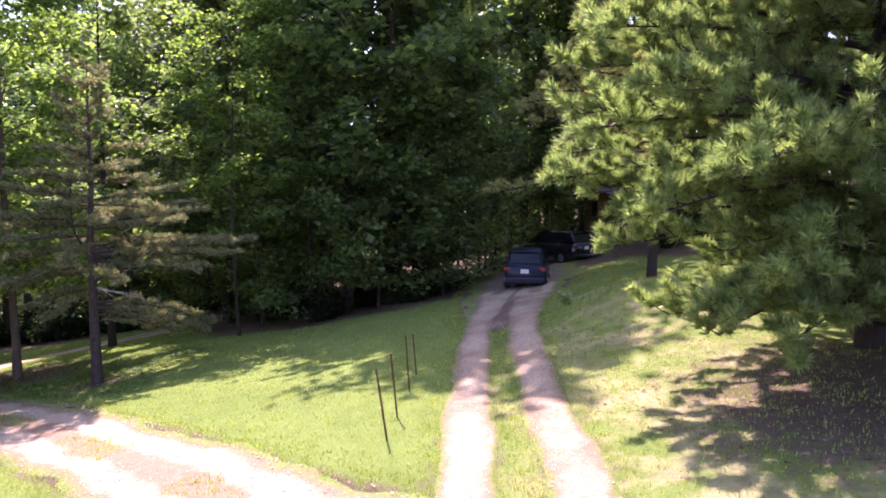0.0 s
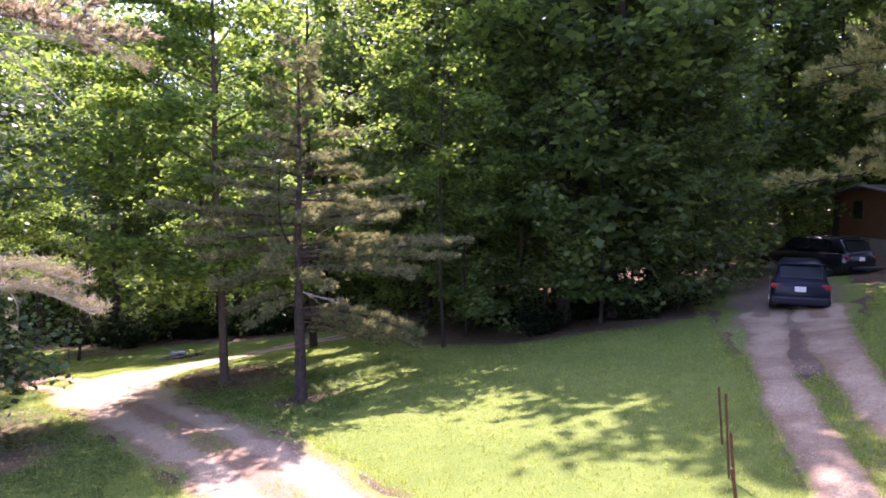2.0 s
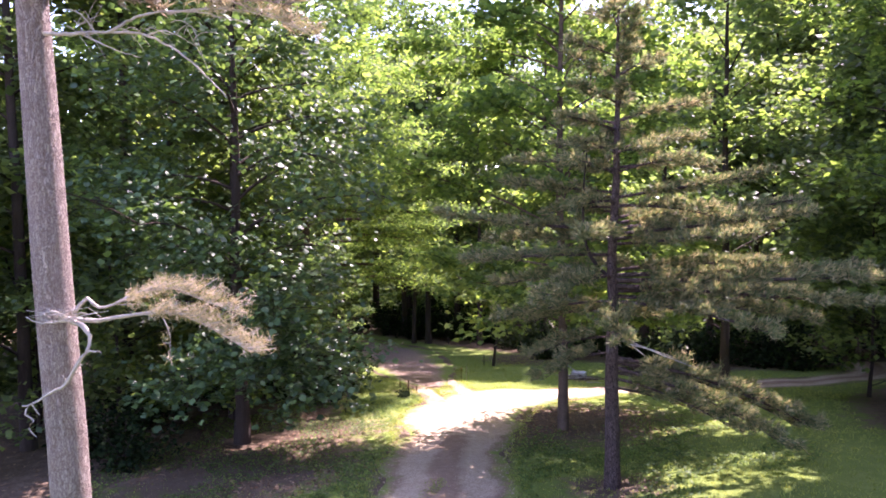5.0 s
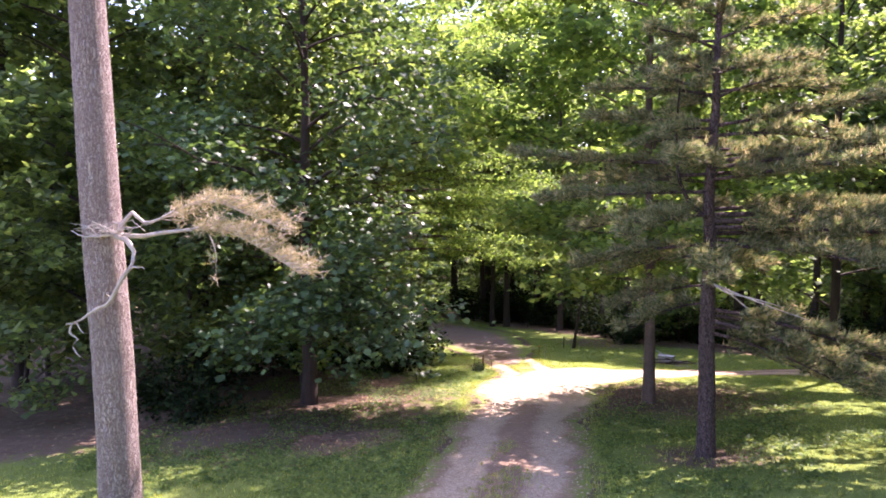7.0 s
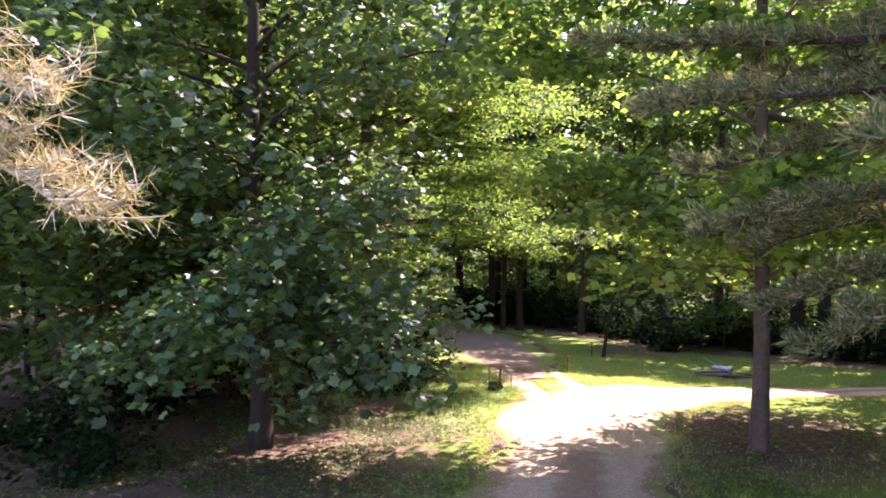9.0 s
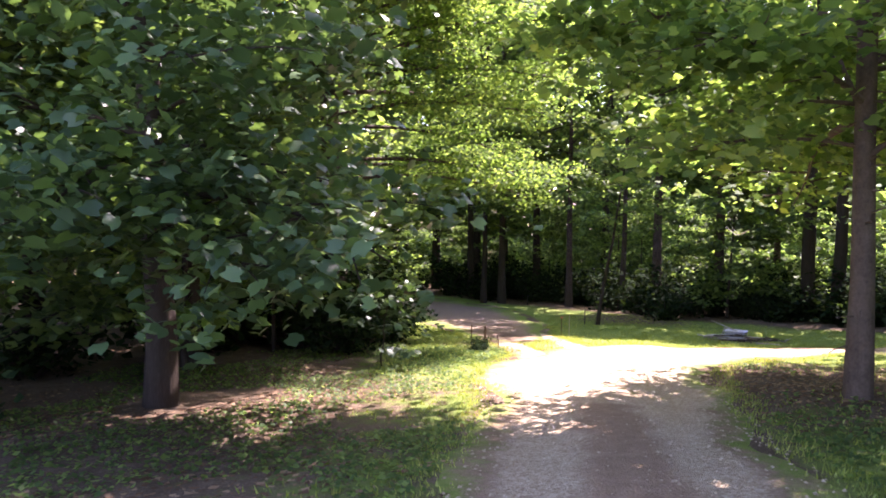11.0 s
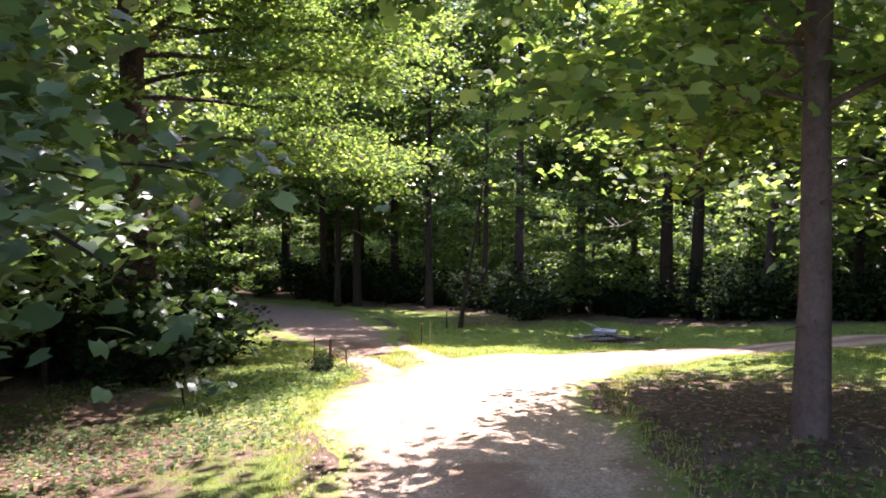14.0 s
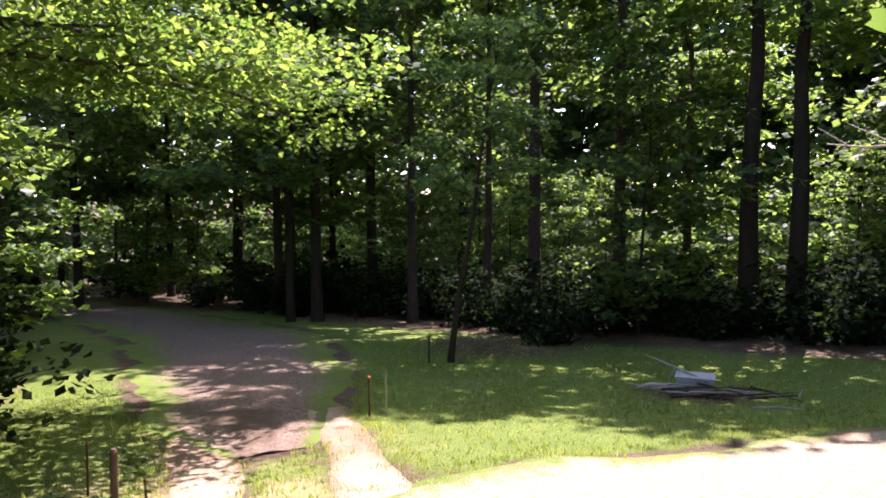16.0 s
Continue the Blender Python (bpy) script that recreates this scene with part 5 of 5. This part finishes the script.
def car(x, y, turn, paint, label, length=4.3, width=1.78, height=1.47, belt=0.95, ground=0.20, tail=0.35, rack=False):
    """A car whose tail lies at -y and nose at +y: body, cabin, panes, lamps, wheels."""
    root = put(new("car"), x, y, turn)
    L, W = length / 2, width / 2
    b = [(-L, 0.80, ground + 0.12, belt - 0.12), (-L + 0.06, 0.93, ground + 0.04, belt - 0.02), (-L + 0.4, 0.99, ground, belt), (-0.3 * L, 1.0, ground, belt), (0.35 * L, 1.0, ground, belt - 0.02),
         (0.62 * L, 0.98, ground, belt - 0.10), (L - 0.25, 0.93, ground + 0.02, belt - 0.22), (L - 0.04, 0.82, ground + 0.06, belt - 0.32), (L, 0.7, ground + 0.14, belt - 0.40)]
    part("body", loft([body_ring(yy, W * ww, z0, z1) for yy, ww, z0, z1 in b]), paint, root)
    c = [(-L + 0.10, 0.84, belt - 0.06, belt + 0.02), (-L + tail + 0.12, 0.80, belt - 0.06, height - 0.16), (-L + tail + 0.42, 0.76, belt - 0.06, height - 0.03), (-0.15 * L, 0.77, belt - 0.06, height), (0.18 * L, 0.76, belt - 0.06, height - 0.06),
         (0.40 * L, 0.80, belt - 0.06, belt + 0.22), (0.56 * L, 0.84, belt - 0.08, belt - 0.02)]
    part("cabin", loft([body_ring(yy, W * ww, z0, z1, 0.2) for yy, ww, z0, z1 in c]), paint, root)
    # panes, each a thin bevelled sheet set just proud of the cabin
    lean = math.atan2(height - 0.16 - belt, tail + 0.02)
    part("rear_window", box(W * 1.36, 0.02, 0.46, (0, -L + 0.5 * tail + 0.08, (belt + height - 0.1) / 2), 0.008, 1, (lean - math.pi / 2, 0, 0)), GLASS_DARK, root)
    part("windscreen", box(W * 1.42, 0.02, 0.62, (0, 0.345 * L, (belt + height) / 2 + 0.02), 0.008, 1, (math.radians(52), 0, 0)), GLASS_DARK, root)
    for s in (-1, 1):
        for yy, ln in ((-0.42 * L, 0.36 * L), (-0.02 * L, 0.34 * L)):
            part("side_window", box(0.02, ln, height - belt - 0.17, (s * W * 0.825, yy, (belt + height) / 2 - 0.01), 0.006, 1, (0, s * -0.13, 0)), GLASS_DARK, root)
        part("tail_light", box(0.30, 0.07, 0.15, (s * W * 0.78, -L + 0.045, belt - 0.16), 0.025, 2), RED_LENS, root)
        part("headlight", box(0.34, 0.10, 0.14, (s * W * 0.68, L - 0.10, belt - 0.36), 0.03, 2), ALLOY, root)
        mirror = part("mirror", box(0.2, 0.1, 0.14, (s * (W + 0.06), 0.28 * L, belt + 0.10), 0.03, 2), paint, root)
        part("mirror_glass", box(0.15, 0.008, 0.10, (s * (W + 0.06), 0.28 * L - 0.053, belt + 0.10)), GLASS_DARK, mirror)
        for yy in (-0.60 * L, 0.62 * L):
            tyre = part("wheel", drum(0.32, 0.21, (s * (W - 0.10), yy, 0.32), "X", 28, 0.03), RUBBER, root, "dusty black tyre")
            part("rim", drum(0.20, 0.03, (s * (W + 0.008), yy, 0.32), "X", 18, 0.008), ALLOY, tyre)
    part("rear_bumper", box(W * 1.86, 0.16, 0.26, (0, -L + 0.03, ground + 0.19), 0.06, 3), paint, root)
    part("front_bumper", box(W * 1.6, 0.16, 0.24, (0, L - 0.04, ground + 0.18), 0.06, 3), PLASTIC, root)
    part("number_plate", box(0.32, 0.015, 0.16, (0, -L - 0.005, belt - 0.24), 0.004, 1), PLATE, root, "blank white number plate")
    part("rear_spoiler", box(W * 1.45, 0.22, 0.04, (0, -L + tail + 0.12, height - 0.10), 0.015, 2), paint, root)
    if rack:
        part("cargo_rack", box(1.35, 0.5, 0.10, (0, -L - 0.36, 0.52), 0.02, 2), PLASTIC, root, "black hitch cargo rack")
        part("hitch_bar", box(0.08, 0.5, 0.08, (0, -L - 0.05, 0.45), 0.01, 1), PLASTIC, root)
    return tagged(root, label, "car", "parked cars")


car(7.0, 25.9, -0.30, PAINT_BLUE, "dark blue hatchback parked tail-on in the shaded yard", 4.1, 1.74, 1.62, 1.0, 0.2, 0.3)
car(10.45, 34.2, 0.5, PAINT_BLACK, "black sport utility vehicle with a rear cargo rack before the cabin", 4.7, 1.92, 1.78, 1.12, 0.24, 0.22, rack=True)

# ---- the cabin ----
SIDING = noisy_material("orange_siding", [(0.3, (0.085, 0.038, 0.018)), (0.5, (0.145, 0.068, 0.03)), (0.7, (0.20, 0.10, 0.046))], 1.5, 0.75, 0.3, 0.3, 0.01, (1, 1, 8))
SKIRT = noisy_material("pale_block", [(0.3, (0.24, 0.205, 0.17)), (0.7, (0.40, 0.355, 0.30))], 1.5, 0.9, 0.2, 0.3, 0.01)
ROOFING = noisy_material("grey_roofing", [(0.3, (0.07, 0.06, 0.055)), (0.7, (0.17, 0.155, 0.14))], 2.0, 0.5, 0.4, 0.2, 0.01)
TRIM = noisy_material("brown_trim", [(0.3, (0.07, 0.04, 0.025)), (0.7, (0.13, 0.08, 0.05))], 3.0, 0.7, 0.3)


def cabin(x, y, turn):
    root = put(new("cabin"), x, y, turn, 1.0, -0.9)
    W, D, foot, wall = 9.4, 6.0, 0.85, 2.45
    part("foundation", box(W - 0.1, D - 0.1, foot + 0.6, (0, 0, foot / 2 - 0.3), 0.02, 1), SKIRT, root, "pale block foundation skirting")
    core = part("wall", box(W - 0.06, D - 0.06, wall, (0, 0, foot + wall / 2)), TRIM, root)
    n = 14
    for i in range(n):
        z = foot + (i + 0.5) * wall / n
        for sx, sy, at in ((W, 0.03, (0, -D / 2, z)), (0.03, D, (-W / 2, 0, z))):
            part("plank", box(sx, sy, wall / n - 0.012, at, 0.006, 1), SIDING, core)
    for px in (-2.7, -0.9):
        win = part("window", box(1.15, 0.05, 1.15, (px, -D / 2 - 0.03, foot + 1.45), 0.01, 1), TRIM, root, "brown framed window")
        for s in (-1, 1):
            part("pane", box(0.48, 0.02, 1.0, (px + s * 0.27, -D / 2 - 0.062, foot + 1.45), 0.004, 1), GLASS_DARK, win)
    door = part("door", box(0.92, 0.05, 2.03, (1.1, -D / 2 - 0.03, foot + 1.03), 0.01, 1), TRIM, root, "dark brown plank door")
    part("door_knob", drum(0.035, 0.06, (0.76, -D / 2 - 0.08, foot + 1.0), "Y", 12, 0.01), ALLOY, door)
    side = part("window", box(0.05, 1.2, 1.1, (-W / 2 - 0.03, 0.6, foot + 1.45), 0.01, 1), TRIM, root, "brown framed window")
    part("pane", box(0.02, 1.04, 0.94, (-W / 2 - 0.06, 0.6, foot + 1.45), 0.004, 1), GLASS_DARK, side)
    pitch, run = 0.12, D / 2 + 0.6
    for s in (-1, 1):
        slab = part("roof", box(W + 0.9, run / math.cos(pitch) + 0.03, 0.10, (0, s * run / 2, foot + wall + 0.02 + run / 2 * math.tan(pitch) - 0.2), 0.01, 1, (-s * pitch, 0, 0)), ROOFING, root, "weathered grey roof sheet")
        part("fascia", box(W + 0.92, 0.03, 0.18, (0, s * (run + 0.0), foot + wall - 0.22), 0.005, 1), TRIM, slab)
    for s in (-1, 1):
        gable = bmesh.new()
        vs = [gable.verts.new((s * (W / 2 - 0.05), yy, zz)) for yy, zz in ((-D / 2, foot + wall), (D / 2, foot + wall), (0, foot + wall + D / 2 * math.tan(pitch) - 0.06))]
        face = gable.faces.new(vs)
        bmesh.ops.solidify(gable, geom=[face], thickness=0.06)
        part("gable", gable, SIDING, root)
    for px in (-3.6, -1.2, 1.2):
        part("porch_post", box(0.11, 0.11, wall + foot - 0.25, (px - 1.0, -D / 2 - 0.5, (wall + foot - 0.25) / 2), 0.01, 1), TRIM, root)
    return tagged(root, "orange-brown timber cabin on a pale foundation in deep shade", "house")


cabin(HOUSE_X + 1.9, HOUSE_Y, 0.0)

# ---- stakes, posts and the block in the grass ----
RUST = noisy_material("rusty_steel", [(0.3, (0.05, 0.025, 0.015)), (0.55, (0.13, 0.06, 0.03)), (0.75, (0.22, 0.11, 0.055))], 14, 0.85, 0.3, 0.4, 0.004, metal=0.3)
ORANGE = noisy_material("orange_cap", [(0.3, (0.55, 0.10, 0.03)), (0.7, (0.72, 0.16, 0.06))], 12, 0.5, 0.4)
PALE = noisy_material("pale_stick", [(0.3, (0.32, 0.28, 0.16)), (0.7, (0.5, 0.46, 0.3))], 12, 0.8, 0.2)
WOODPOST = noisy_material("weathered_post", [(0.3, (0.07, 0.045, 0.03)), (0.7, (0.19, 0.12, 0.08))], 6, 0.9, 0.2, 0.6, 0.006, (3, 3, 0.6))
CONCRETE = noisy_material("concrete", [(0.3, (0.30, 0.30, 0.31)), (0.7, (0.50, 0.50, 0.52))], 5, 0.9, 0.2, 0.4, 0.006)


def stake(name, x, y, height, thick, mat, label, lean=(0.0, 0.0), cap=None):
    root = put(new(name), x, y)
    t = Tubes(7)
    z = np.linspace(-0.15, height, 9)
    t.add(np.stack([lean[0] * z, lean[1] * z, z], -1), thick / 2 * (1 + 0.06 * np.cos(np.arange(9) * math.pi)))
    child("shaft", t.mesh("shaft", mat), root)
    top = (lean[0] * height, lean[1] * height, height)
    if cap:
        bm = bmesh.new()
        bmesh.ops.create_icosphere(bm, subdivisions=2, radius=thick * 1.1)
        bmesh.ops.scale(bm, vec=(1, 1, 0.85), verts=bm.verts)
        bmesh.ops.translate(bm, vec=top, verts=bm.verts)
        part("cap", bm, cap, root)
    else:
        part("tip", drum(thick * 0.48, 0.03, (top[0], top[1], height + 0.012), "Z", 10, 0.0, thick * 0.3), mat, root)
    return tagged(root, label, "stake")


for x, y, h, lx in ((0.60, 8.2, 1.15, -0.14), (0.80, 9.3, 1.12, -0.09), (1.10, 10.9, 1.12, -0.06), (1.32, 12.2, 0.85, -0.08)):
    tagged(stake("garden_stake", x, y, h, 0.035, RUST, "thin rusty steel stake driven into the lawn", (lx, 0.03)), group="stakes by the driveway")
stake("gate_post", -22.05, 24.8, 0.52, 0.07, WOODPOST, "short weathered wooden post leaning beside the track", (0.05, 0.0))
stake("thin_stake", -22.55, 24.75, 0.5, 0.022, RUST, "thin rusty rod beside the wooden post", (0.0, 0.02))
stake("thin_stake", -21.6, 24.9, 0.3, 0.022, RUST, "short bent rusty rod beside the wooden post", (-0.12, 0.0))
stake("marker_stake", -23.14, 28.7, 0.58, 0.024, RUST, "dark thin marker stake with an orange cap in the grass", (0, 0), ORANGE)
stake("pale_stake", -23.06, 28.95, 0.64, 0.024, PALE, "pale thin stick standing in the grass", (0, 0))
stake("black_stake", -26.63, 33.5, 0.62, 0.04, PLASTIC, "black thin stake in the shaded grass", (0, 0))
stake("black_stake", -35.6, 38.7, 0.5, 0.05, PLASTIC, "black short stake at the forest edge", (0, 0))

stone = put(new("concrete_block"), -20.72, 34.2, 0.35, 1.0, 0.0)
bm = box(0.62, 0.42, 0.34, (0, 0, 0.16), 0.02, 2)
part("body", bm, CONCRETE, stone)
part("top_slab", box(0.66, 0.46, 0.03, (0, 0, 0.345), 0.01, 1), CONCRETE, stone)
tagged(stone, "pale grey concrete block in the grass amid cut branches", "block")
tw = np.random.default_rng(3)
for i in range(26):
    root = put(new("cut_branch"), -20.55 + tw.normal(0.25, 0.6), 34.0 + tw.normal(0, 0.22), tw.normal(0.7, 0.45), 1.0, 0.02 + 0.006 * i)
    t = Tubes(6)
    ln = tw.uniform(0.5, 1.3)
    path = limb_path(tw, (-ln / 2, 0, 0.02), 0.0, tw.normal(0, 0.05), ln, 6, 0.0, 0.12)
    t.add(path, np.linspace(0.022, 0.006, 6))
    child("stick", t.mesh("stick", BARK_BROWN if i % 3 else DEADWOOD), root)
    tagged(root, "dry cut branch lying in the brush pile", "branch", "brush pile")
root = put(new("long_branch"), -20.77, 34.15, 0.0)
t = Tubes(7)
t.add([(0.35, -0.1, 0.30), (0.0, 0.0, 0.37), (-0.35, 0.1, 0.42), (-0.75, 0.25, 0.46), (-1.05, 0.35, 0.50)], [0.022, 0.022, 0.02, 0.016, 0.01])
t.add([(-0.35, 0.1, 0.42), (-0.42, 0.05, 0.2), (-0.45, 0.05, 0.02)], [0.02, 0.016, 0.012])
child("stick", t.mesh("stick", DEADWOOD), root)
tagged(root, "long bare branch propped across the concrete block", "branch")
root = put(new("curved_log"), -21.05, 33.9, 0.0)
t = Tubes(8)
t.add([(-0.55, -0.15, 0.04), (-0.35, -0.02, 0.09), (0.0, 0.05, 0.12), (0.35, 0.02, 0.08)], [0.035, 0.05, 0.05, 0.03])
child("log", t.mesh("log", DEADWOOD), root)
tagged(root, "bleached curved piece of wood beside the block", "log")
